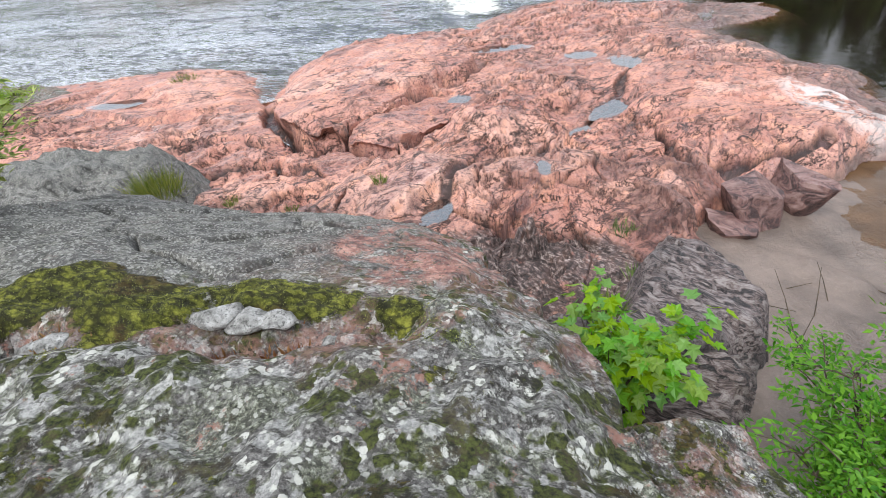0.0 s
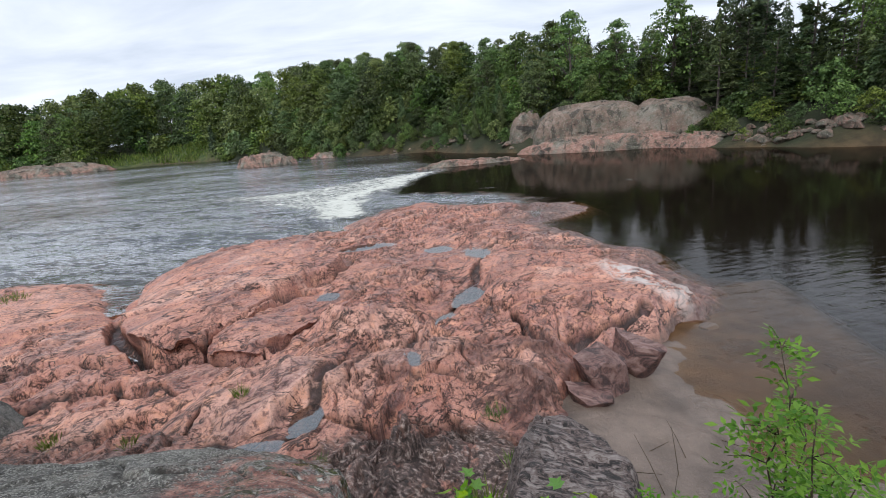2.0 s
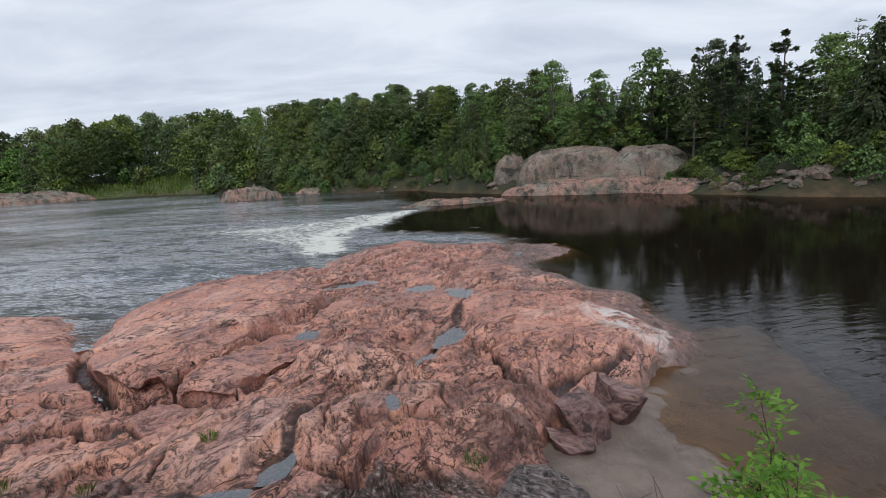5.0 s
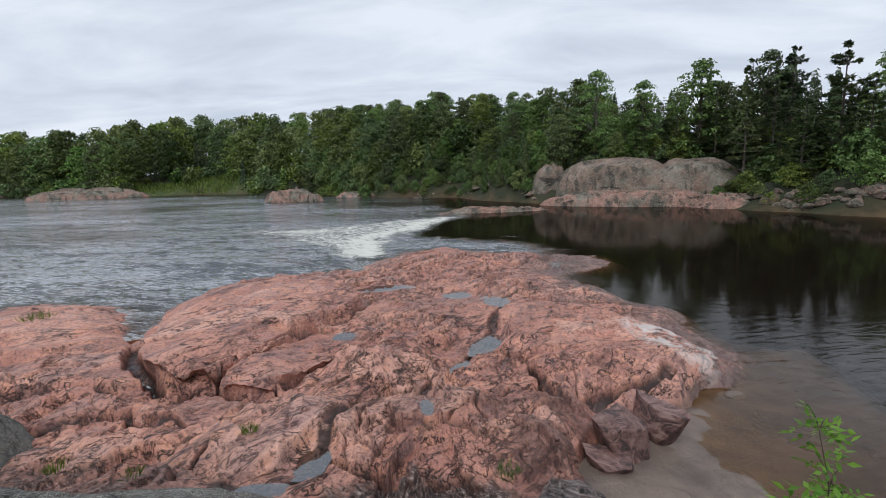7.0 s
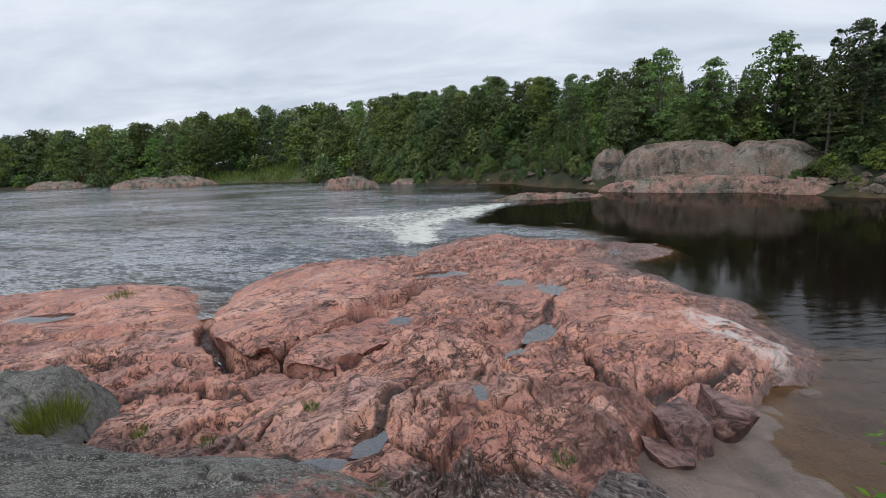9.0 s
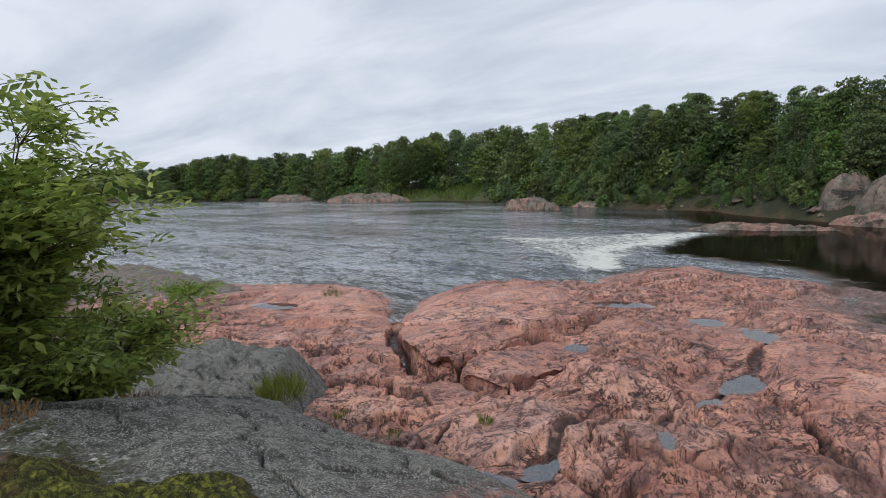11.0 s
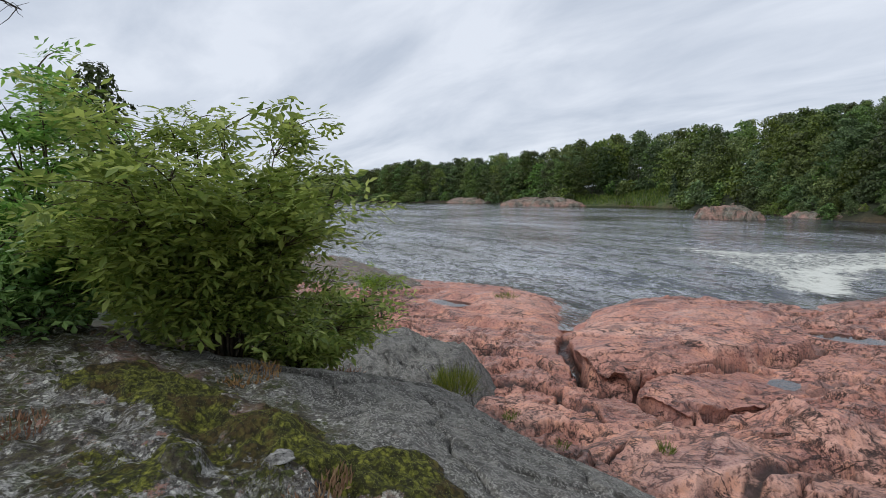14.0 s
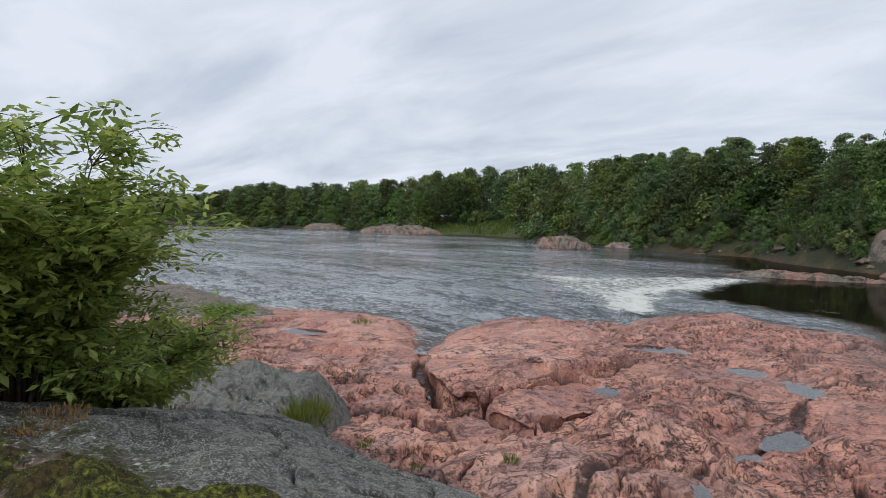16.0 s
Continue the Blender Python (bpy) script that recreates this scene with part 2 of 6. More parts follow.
    # broken facets
    facet = n.add("ShaderNodeTexVoronoi", Scale=5.5, Vector=n.scaled((0.9, 1.6, 1.3), -40))
    lean = n.add("ShaderNodeVectorMath")
    lean.operation = "SUBTRACT"
    n.put(lean.inputs[0], n.scaled((0.9 * 5.5, 1.6 * 5.5, 1.3 * 5.5), -40))
    scaled_spot = n.add("ShaderNodeVectorMath")
    scaled_spot.operation = "SCALE"
    n.put(scaled_spot.inputs[0], facet.outputs["Position"])
    scaled_spot.inputs["Scale"].default_value = 5.5
    n.put(lean.inputs[1], scaled_spot.outputs[0])
    tilt = n.add("ShaderNodeVectorMath")
    tilt.operation = "DOT_PRODUCT"
    n.put(tilt.inputs[0], lean.outputs[0])
    centred = n.add("ShaderNodeVectorMath")
    centred.operation = "SUBTRACT"
    n.put(centred.inputs[0], facet.outputs["Color"])
    centred.inputs[1].default_value = (0.5, 0.5, 0.5)
    n.put(tilt.inputs[1], centred.outputs[0])
    hgt = n.math("ADD", n.math("MULTIPLY", n.noise(11, 8, 0.75), 0.35), n.math("MULTIPLY", n.math("MULTIPLY", tilt.outputs["Value"], busy), 0.55))
    hgt = n.math("SUBTRACT", n.math("ADD", hgt, n.math("MULTIPLY", grain, 0.08)), n.math("MULTIPLY", line, 0.3))
    rough = n.math("SUBTRACT", n.band(mid, 0.3, 0.7, 0.40, 0.68), n.math("MULTIPLY", wet, 0.24))
    return n.finish(color, rough, n.bump(hgt, 0.9, 0.06), Specular_IOR_Level=0.45)


def grey_ledge_rock():
    n = Nodes("lichen_covered_rock")
    mid = n.noise(3.5, 7, 0.75)
    speck = n.noise(110, 4, 0.7)
    crusty = n.attribute("rough")
    shake = n.add("ShaderNodeVectorMath")
    shake.operation = "SCALE"
    n.put(shake.inputs[0], n.add("ShaderNodeTexNoise", Scale=45.0, Detail=7.0, Roughness=0.7, Vector=n.place).outputs["Color"])
    shake.inputs["Scale"].default_value = 0.022
    bent = n.add("ShaderNodeVectorMath")
    n.put(bent.inputs[0], n.place)
    n.put(bent.inputs[1], shake.outputs[0])

    def blotch(scale):
        node = n.add("ShaderNodeTexVoronoi", Scale=scale, Vector=bent.outputs[0])
        sep = n.add("ShaderNodeSeparateColor")
        n.put(sep.inputs[0], node.outputs["Color"])
        return sep.outputs[0], sep.outputs[1]
    a = n.noise(55, 4, 0.7)
    b, b2_ = blotch(125)
    base = n.ramp(mid, (0.36, (0.036, 0.034, 0.031)), (0.48, (0.092, 0.086, 0.077)), (0.60, (0.16, 0.150, 0.134)))
    # smooth slab: grey with small pale and black flecks
    slab = n.mix(n.band(b, 0.70, 0.72, 0, 0.75), base, (0.40, 0.388, 0.35))
    slab = n.mix(n.band(b2_, 0.84, 0.86, 0, 0.85), slab, (0.04, 0.04, 0.04))
    slab = n.mix(n.band(speck, 0.57, 0.64, 0, 0.5), slab, (0.36, 0.35, 0.315))
    slab = n.mix(n.band(speck, 0.43, 0.37, 0, 0.7), slab, (0.06, 0.058, 0.055))
    # crusted part: speckled grey rock under pale rosettes, grey-green crusts and black-green moss dots
    def rosettes(scale, share, size, edge=0.06):
        node = n.add("ShaderNodeTexVoronoi", Scale=scale, Vector=bent.outputs[0])
        sep = n.add("ShaderNodeSeparateColor")
        n.put(sep.inputs[0], node.outputs["Color"])
        radius = n.math("MULTIPLY", sep.outputs[1], size)
        spot = n.band(n.math("SUBTRACT", node.outputs["Distance"], radius), -edge, edge, 1, 0)
        return n.math("MULTIPLY", spot, n.band(sep.outputs[0], share, share + 0.02, 1, 0))
    crust = n.ramp(n.noise(62, 7, 0.82), (0.40, (0.025, 0.022, 0.018)), (0.48, (0.095, 0.088, 0.080)), (0.56, (0.175, 0.165, 0.150)), (0.68, (0.36, 0.34, 0.30)))
    crust = n.mix(n.band(n.noise(4.5, 7, 0.78), 0.49, 0.57, 0, 0.75), crust, n.ramp(n.noise(95, 5, 0.8), (0.42, (0.02, 0.022, 0.012)), (0.52, (0.13, 0.135, 0.09)), (0.64, (0.42, 0.43, 0.34))))
    crust = n.mix(n.math("MULTIPLY", rosettes(19, 0.7, 0.85), n.band(n.noise(4, 6, 0.75), 0.44, 0.51, 0, 0.9)), crust, n.ramp(n.noise(90, 4, 0.7), (0.38, (0.17, 0.168, 0.155)), (0.6, (0.42, 0.405, 0.375))))
    crust = n.mix(n.math("MULTIPLY", rosettes(38, 0.5, 0.7), n.band(n.noise(7, 5, 0.7), 0.48, 0.56, 0.15, 0.9)), crust, (0.56, 0.55, 0.48))
    crust = n.mix(n.math("MULTIPLY", rosettes(70, 0.3, 0.7), 0.5), crust, (0.52, 0.51, 0.45))
    crust = n.mix(n.math("MULTIPLY", rosettes(75, 0.16, 0.8, 0.15), 0.7), crust, (0.04, 0.038, 0.03))
    crust = n.mix(n.band(n.noise(5.5, 8, 0.8), 0.58, 0.62, 0, 0.8), crust, (0.27, 0.135, 0.10))
    dots = n.math("MULTIPLY", rosettes(26, 0.75, 1.0, 0.12), n.band(n.noise(3.2, 5, 0.7), 0.46, 0.52))
    crust = n.mix(dots, crust, n.ramp(n.noise(70, 4, 0.7), (0.38, (0.010, 0.012, 0.004)), (0.62, (0.075, 0.085, 0.018))))
    crust = n.mix(n.band(n.noise(4.5, 9, 0.85), 0.43, 0.39, 0, 0.9), crust, (0.02, 0.017, 0.012))
    # soil and dead moss between the lichens
    litter = n.math("ADD", n.noise(6.5, 9, 0.84), n.math("MULTIPLY", n.attribute("soil"), 0.055))
    crust = n.mix(n.band(litter, 0.54, 0.60, 0, 0.92), crust, n.ramp(n.noise(30, 6, 0.75), (0.38, (0.010, 0.009, 0.006)), (0.50, (0.045, 0.035, 0.020)), (0.64, (0.085, 0.080, 0.030))))
    slab = n.mix(n.band(n.noise(12, 6, 0.75), 0.53, 0.61, 0, 0.6), slab, (0.28, 0.27, 0.235))
    slab = n.mix(n.band(n.noise(9, 6, 0.75), 0.47, 0.40, 0, 0.75), slab, (0.05, 0.048, 0.042))
    color = n.mix(crusty, slab, crust)
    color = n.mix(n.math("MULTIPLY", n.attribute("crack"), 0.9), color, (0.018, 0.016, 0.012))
    # reddish bare patches
    bare = n.math("MULTIPLY", n.attribute("bare"), n.band(n.noise(2.6, 7, 0.75), 0.42, 0.52))
    red = n.ramp(n.noise(13, 6, 0.75), (0.38, (0.085, 0.045, 0.04)), (0.50, (0.26, 0.125, 0.10)), (0.62, (0.46, 0.26, 0.20)))
    color = n.mix(n.math("MULTIPLY", bare, n.band(b2_, 0.80, 0.82, 0.95, 0.25)), color, red)
    # moss
    mossy = n.math("ADD", n.attribute("moss"), n.math("MULTIPLY", n.math("SUBTRACT", n.noise(6, 7, 0.78), 0.5), 1.7))
    moss = n.band(mossy, 0.50, 0.58)
    green = n.ramp(n.noise(22, 6, 0.75), (0.36, (0.014, 0.015, 0.004)), (0.50, (0.095, 0.100, 0.012)), (0.64, (0.31, 0.31, 0.045)))
    green = n.mix(n.band(n.noise(3, 5), 0.54, 0.62, 0, 0.75), green, (0.07, 0.040, 0.016))
    # gaps between cushions darkened in the colour, for dirt and the shade there
    green = n.mix(n.band(n.cells(34, "F1", n.scaled((1.0, 1.5, 1.0))), 0.42, 0.72, 0, 0.8), green, (0.018, 0.017, 0.006))
    color = n.mix(moss, color, green)
    hgt = n.math("ADD", n.math("MULTIPLY", n.noise(20, 8, 0.75), 0.8), n.math("ADD", n.math("MULTIPLY", n.math("MULTIPLY", a, crusty), 0.15), n.math("MULTIPLY", moss, n.math("MULTIPLY", n.noise(80, 4, 0.7), 0.9))))
    return n.finish(color, 0.88, n.bump(hgt, 0.9, 0.02), Specular_IOR_Level=0.3)


def banded_rock(name="banded_gneiss", dark=(0.02, 0.017, 0.016), mid=(0.13, 0.092, 0.083), pale=(0.29, 0.25, 0.23), turn=20.0, stretch=3.6, scale=4.5):
    n = Nodes(name)
    band = n.noise(scale, 7, 0.7, n.scaled((1.0, stretch, stretch), turn), 1.3)
    color = n.ramp(band, (0.42, dark), (0.50, mid), (0.60, pale))
    color = n.mix(n.band(n.noise(24, 5, 0.7), 0.55, 0.7, 0, 0.5), color, pale)
    color = n.mix(n.band(n.noise(1.3, 4), 0.5, 0.66, 0, 0.6), color, dark)
    return n.finish(color, n.band(n.noise(2, 3), 0.3, 0.7, 0.35, 0.7), n.bump(n.math("ADD", band, n.math("MULTIPLY", n.noise(18, 6, 0.7), 0.5)), 0.9, 0.04))


def lichen_stone():
    n = Nodes("pale_lichen_stone")
    crust = n.ramp(n.noise(9, 7, 0.75), (0.40, (0.10, 0.095, 0.085)), (0.50, (0.30, 0.29, 0.265)), (0.62, (0.52, 0.50, 0.47)))
    crust = n.mix(n.band(n.noise(90, 5, 0.75), 0.47, 0.38, 0, 0.8), crust, (0.05, 0.046, 0.040))
    return n.finish(crust, 0.9, n.bump(n.noise(30, 7, 0.75), 0.9, 0.015))


def sand_material():
    n = Nodes("wet_sand")
    color = n.ramp(n.noise(1.4, 6, 0.65), (0.35, (0.10, 0.074, 0.058)), (0.62, (0.21, 0.158, 0.126)))
    color = n.mix(n.band(n.noise(45, 4, 0.7), 0.55, 0.7, 0, 0.35), color, (0.34, 0.27, 0.22))
    return n.finish(color, n.band(n.noise(0.9, 3), 0.35, 0.65, 0.25, 0.6), n.bump(n.math("ADD", n.noise(14, 7, 0.65), n.noise(3, 6, 0.7, None, 1.0)), 0.7, 0.03))


def soil_material():
    n = Nodes("bank_soil_and_litter")
    color = n.ramp(n.noise(0.25, 6, 0.7), (0.35, (0.014, 0.020, 0.007)), (0.55, (0.028, 0.032, 0.012)), (0.7, (0.05, 0.04, 0.026)))
    color = n.mix(n.band(n.noise(4, 5, 0.7), 0.5, 0.66, 0, 0.7), color, (0.028, 0.042, 0.012))
    bed = n.attribute("bed")
    color = n.mix(bed, color, n.ramp(n.noise(1.2, 5), (0.4, (0.060, 0.036, 0.017)), (0.62, (0.12, 0.075, 0.036))))
    meadow = n.attribute("meadow")
    color = n.mix(meadow, color, n.ramp(n.noise(1.0, 5), (0.4, (0.045, 0.075, 0.02)), (0.62, (0.11, 0.13, 0.04))))
    return n.finish(color, 0.95, n.bump(n.noise(3, 6, 0.7), 0.8, 0.15))


def far_rock(name="far_bank_rock", warm=0.40):
    n = Nodes(name)
    patch = n.noise(0.6, 8, 0.72)
    color = n.ramp(patch, (0.36, (0.05, 0.045, 0.034)), (0.49, (0.145, 0.130, 0.100)), (0.62, (0.27, 0.245, 0.200)))
    low = n.add("ShaderNodeSeparateXYZ", Vector=n.place).outputs[2]
    foot = n.band(n.math("ADD", low, n.math("MULTIPLY", n.noise(0.4, 5, 0.65), 3.0)), 1.6, 3.6, 1.0, warm)
    pinkish = n.math("MULTIPLY", n.band(n.noise(0.35, 6, 0.65), 0.40, 0.56), foot)
    color = n.mix(n.math("MULTIPLY", pinkish, 0.9), color, n.ramp(n.noise(1.6, 6, 0.7), (0.38, (0.22, 0.105, 0.08)), (0.6, (0.46, 0.26, 0.20))))
    color = n.mix(n.band(n.noise(0.9, 7, 0.72, n.scaled((1, 1, 0.2)), 0.4), 0.52, 0.60, 0, 0.85), color, (0.045, 0.04, 0.032))
    color = n.mix(n.band(n.noise(5, 7, 0.75), 0.51, 0.60, 0, 0.6), color, (0.10, 0.105, 0.06))
    color = n.mix(n.band(n.noise(9, 5, 0.75), 0.56, 0.64, 0, 0.5), color, (0.46, 0.44, 0.38))
    seam = n.band(n.noise(0.5, 6, 0.65, n.scaled((0.5, 0.5, 2.0)), 0.4), 0.40, 0.36, 0, 0.8)
    color = n.mix(seam, color, (0.028, 0.024, 0.02))
    hgt = n.math("SUBTRACT", n.noise(1.3, 9, 0.72), n.math("MULTIPLY", seam, 0.4))
    return n.finish(color, 0.85, n.bump(hgt, 1.0, 0.35))


def water_material():
    n = Nodes("dark_river_water")
    chop, foam, calm = n.attribute("chop"), n.attribute("foam"), n.attribute("rings")
    flow = n.scaled((0.7, 1.6, 1.0), 20)
    small = n.scaled((1.0, 2.4, 1.0), 10)
    big = n.noise(0.9, 3, 0.5, flow, 0.3)
    mid = n.noise(2.6, 3, 0.55, small, 0.3)
    hgt = n.math("MULTIPLY", n.math("ADD", n.math("MULTIPLY", big, 1.2), n.math("MULTIPLY", mid, 0.9)), n.math("ADD", n.math("MULTIPLY", chop, 1.0), 0.014))
    ring = n.noise(1.0, 3, 0.55, n.scaled((1.0, 4.2, 1.0), -14), 0.4)
    hgt = n.math("ADD", hgt, n.math("MULTIPLY", n.math("MULTIPLY", ring, calm), 0.15))
    froth = n.noise(2.2, 9, 0.78, n.scaled((0.7, 1.1, 1.0), 35), 0.8)
    foamy = n.band(n.math("ADD", foam, n.math("MULTIPLY", n.math("SUBTRACT", froth, 0.5), 3.2)), 0.44, 1.15)
    hgt = n.math("ADD", hgt, n.math("MULTIPLY", foamy, n.math("MULTIPLY", n.noise(3.0, 6, 0.7), 0.5)))
    normal = n.bump(hgt, 1.0, 0.16)
    depth = n.attribute("depth")
    clear = n.math("POWER", 2.718, n.math("MULTIPLY", depth, -2.8))
    body = n.add("ShaderNodeBsdfDiffuse", Color=n.mix(n.math("MINIMUM", chop, 1.0), (0.010, 0.007, 0.005), (0.085, 0.095, 0.120)), Normal=normal)
    see = n.add("ShaderNodeBsdfTransparent", Color=(0.88, 0.74, 0.55))
    under = n.add("ShaderNodeMixShader")
    n.put(under.inputs[0], clear)
    n.put(under.inputs[1], body.outputs[0])
    n.put(under.inputs[2], see.outputs[0])
    # calm water's reflections are dimmed by this tint, rings and chop keep theirs
    gloss = n.add("ShaderNodeBsdfGlossy", Color=n.mix(n.math("MINIMUM", n.math("ADD", chop, calm), 1.0), (0.55, 0.53, 0.50), (0.95, 0.95, 0.95)), Roughness=n.math("ADD", 0.05, n.math("MULTIPLY", chop, 0.04)), Normal=normal)
    fres = n.add("ShaderNodeFresnel", IOR=1.33, Normal=normal)
    # broken water: sky glints on the chop painted as noise that scales the reflection
    far_lines = n.noise(0.16, 3, 0.55, n.scaled((0.6, 2.2, 1.0), 8), 0.4)
    glint_noise = n.math("ADD", n.math("MULTIPLY", big, 0.34), n.math("ADD", n.math("MULTIPLY", mid, 0.36), n.math("MULTIPLY", far_lines, 0.30)))
    lit = n.band(glint_noise, 0.450, 0.520, 1.6, 7.0)
    lit = n.math("ADD", n.math("MULTIPLY", n.math("SUBTRACT", lit, 1.0), n.math("MINIMUM", chop, 1.0)), 1.0)
    top = n.add("ShaderNodeMixShader")
    n.put(top.inputs[0], n.math("MINIMUM", n.math("MULTIPLY", fres.outputs[0], lit), 0.92))
    n.put(top.inputs[1], under.outputs[0])
    n.put(top.inputs[2], gloss.outputs[0])
    white = n.add("ShaderNodeBsdfDiffuse", Color=n.mix(froth, (0.50, 0.50, 0.42), (0.84, 0.84, 0.79)), Normal=normal)
    last = n.add("ShaderNodeMixShader")
    n.put(last.inputs[0], foamy)
    n.put(last.inputs[1], top.outputs[0])
    n.put(last.inputs[2], white.outputs[0])
    n.tree.links.new(last.outputs[0], n.out.inputs[0])
    return n.material


def puddle_material():
    n = Nodes("puddle_water")
    body = n.add("ShaderNodeBsdfTransparent", Color=(0.86, 0.82, 0.76))
    gloss = n.add("ShaderNodeBsdfGlossy", Roughness=0.02, Normal=n.bump(n.noise(3, 2), 0.05, 0.02))
    fres = n.add("ShaderNodeFresnel", IOR=3.4)
    top = n.add("ShaderNodeMixShader")
    n.put(top.inputs[0], fres.outputs[0])
    n.put(top.inputs[1], body.outputs[0])
    n.put(top.inputs[2], gloss.outputs[0])
    n.tree.links.new(top.outputs[0], n.out.inputs[0])
    return n.material


def leaf_material(name, dark, light, gloss=0.45, through_light=0.35, vary=(0.9, 1.15)):
    n = Nodes(name)
    island = n.add("ShaderNodeNewGeometry").outputs["Random Per Island"]
    each = n.math("FRACT", n.math("ADD", n.add("ShaderNodeObjectInfo").outputs["Random"], n.attribute("tone")))
    color = n.mix(island, dark, light)
    hue = n.add("ShaderNodeHueSaturation", Color=color, Hue=n.band(n.math("FRACT", n.math("MULTIPLY", each, 7.3)), 0, 1, 0.465, 0.515), Saturation=n.band(n.math("FRACT", n.math("MULTIPLY", each, 3.7)), 0, 1, 1.12, 0.85), Value=n.band(each, 0, 1, *vary))
    color = hue.outputs[0]
    bsdf = n.add("ShaderNodeBsdfPrincipled", Base_Color=color, Roughness=gloss)
    bsdf.inputs["Specular IOR Level"].default_value = 0.3
    trans = n.add("ShaderNodeBsdfTranslucent", Color=color)
    top = n.add("ShaderNodeMixShader")
    n.put(top.inputs[0], through_light)
    n.put(top.inputs[1], bsdf.outputs[0])
    n.put(top.inputs[2], trans.outputs[0])
    n.tree.links.new(top.outputs[0], n.out.inputs[0])
    return n.material


def bark_material(name, dark, light, scale=6.0):
    n = Nodes(name)
    grain = n.noise(scale, 6, 0.7, n.scaled((1, 1, 0.2)))
    return n.finish(n.mix(n.band(grain, 0.35, 0.65), dark, light), 0.9, n.bump(grain, 0.8, 0.03))


PINK, GREY, GNEISS = pink_granite(), grey_ledge_rock(), banded_rock()
BLOCK_ROCK = banded_rock("split_block_rock", (0.050, 0.028, 0.026), (0.165, 0.085, 0.072), (0.27, 0.17, 0.145), 55, 1.6, 3.0)
PALE_STONE = lichen_stone()
SAND, SOIL, FAR_ROCK, REEF = sand_material(), soil_material(), far_rock(), far_rock("pink_reef_rock", 1.0)
WATER, PUDDLE = water_material(), puddle_material()
BROAD_LEAF = leaf_material("broad_leaves", (0.032, 0.062, 0.015), (0.150, 0.215, 0.056), 0.45, 0.25, (0.48, 1.5))
NEEDLE = leaf_material("pine_needles", (0.020, 0.040, 0.014), (0.100, 0.140, 0.05), 0.6, 0.22, (0.55, 1.4))
CEDAR_LEAF = leaf_material("cedar_sprays", (0.035, 0.065, 0.015), (0.10, 0.15, 0.04), 0.6, 0.2)
SHRUB_LEAF = leaf_material("shrub_leaves", (0.10, 0.21, 0.035), (0.40, 0.56, 0.12), 0.35, 0.48)
MAPLE_LEAF = leaf_material("maple_leaves", (0.10, 0.26, 0.022), (0.28, 0.50, 0.05), 0.4, 0.4)
SAPLING_LEAF = leaf_material("sapling_leaves", (0.07, 0.17, 0.022), (0.22, 0.36, 0.06), 0.4, 0.45)
GRASS_BLADE = leaf_material("grass_blades", (0.06, 0.12, 0.02), (0.22, 0.27, 0.07), 0.6, 0.3)
DRY_GRASS = leaf_material("dry_grass_blades", (0.16, 0.07, 0.03), (0.34, 0.20, 0.09), 0.8, 0.2)
MOSS = leaf_material("moss_shoots", (0.085, 0.09, 0.010), (0.29, 0.275, 0.035), 0.8, 0.25)
BARK, TWIG = bark_material("grey_bark", (0.045, 0.035, 0.028), (0.16, 0.13, 0.11)), bark_material("shrub_stems", (0.035, 0.028, 0.018), (0.12, 0.085, 0.05), 30)


# ---- the lie of the land ----
FAR_SHORE = [(-600, 190), (-262, 150), (-190, 158), (-128, 150), (-104, 130), (-84, 138), (-62, 128), (-46, 111), (-25, 93), (-12, 82), (-3, 79),
             (5.5, 64), (10, 57.5), (17, 54), (22, 47.5), (25, 42.5), (28, 38.5), (32, 34), (50, 20), (90, 0), (300, -90), (900, -90), (900, 1500), (-600, 1500)]
NEAR_SHORE = [(-600, 25), (-45, 11), (-26, 11.5), (-18, 10), (-10, 9), (-5, 9), (1, 8), (2.6, 7.2), (3.1, 5.8), (3.3, 4.6), (5, 2.4), (15, -6), (300, -120), (300, -900), (-600, -900)]


def ground_height(x, y):
    far = inside_distance(x, y, FAR_SHORE) + 1.5 * fbm(x / 9, y / 9, 3)
    peak = 3.4 + 10 * np.exp(-((x + 45) / 75) ** 2) + 5.5 * np.exp(-((x + 4) / 36) ** 2) + 2.2 * smooth(5, 35, x)
    bank = 1.4 * (1 - np.exp(-np.maximum(far, 0) / 2.5)) + peak * (1 - np.exp(-np.maximum(far, 0) / 24))
    bank = bank * (1 - 0.85 * smooth(1.25, 0.7, bump_at(x, y, 18.6, 53.6, 11.5, 6.0, -25)))
    near = inside_distance(x, y, NEAR_SHORE) + 0.25 * fbm(x / 1.5, y / 1.5, 5)
    slope = 0.10 + 2.6 * (1 - np.exp(-np.maximum(near, 0) / 8))
    bed = -2.6 * (1 - np.exp(np.minimum(np.maximum(far, near), 0) / 5))
    return np.where(far > 0, bank, np.where(near > 0, slope, bed)) + 0.04 * fbm(x * 0.8, y * 0.8, 8)


LEDGE = [(-10, -1.5), (-8.2, 0.6), (-6.0, 1.4), (-5.2, 1.95), (-4.5, 2.38), (-4.0, 2.68), (-3.5, 2.84), (-3.1, 2.88), (-2.5, 2.84), (-2.0, 2.88), (-1.6, 2.95), (-1.15, 2.88), (-0.85, 2.65),
         (-0.62, 2.3), (-0.42, 1.85), (-0.22, 1.55), (-0.09, 1.33), (-0.02, 1.12), (0.04, 0.92), (0.12, 0.7), (0.24, 0.3), (0.5, -4), (-10, -4)]


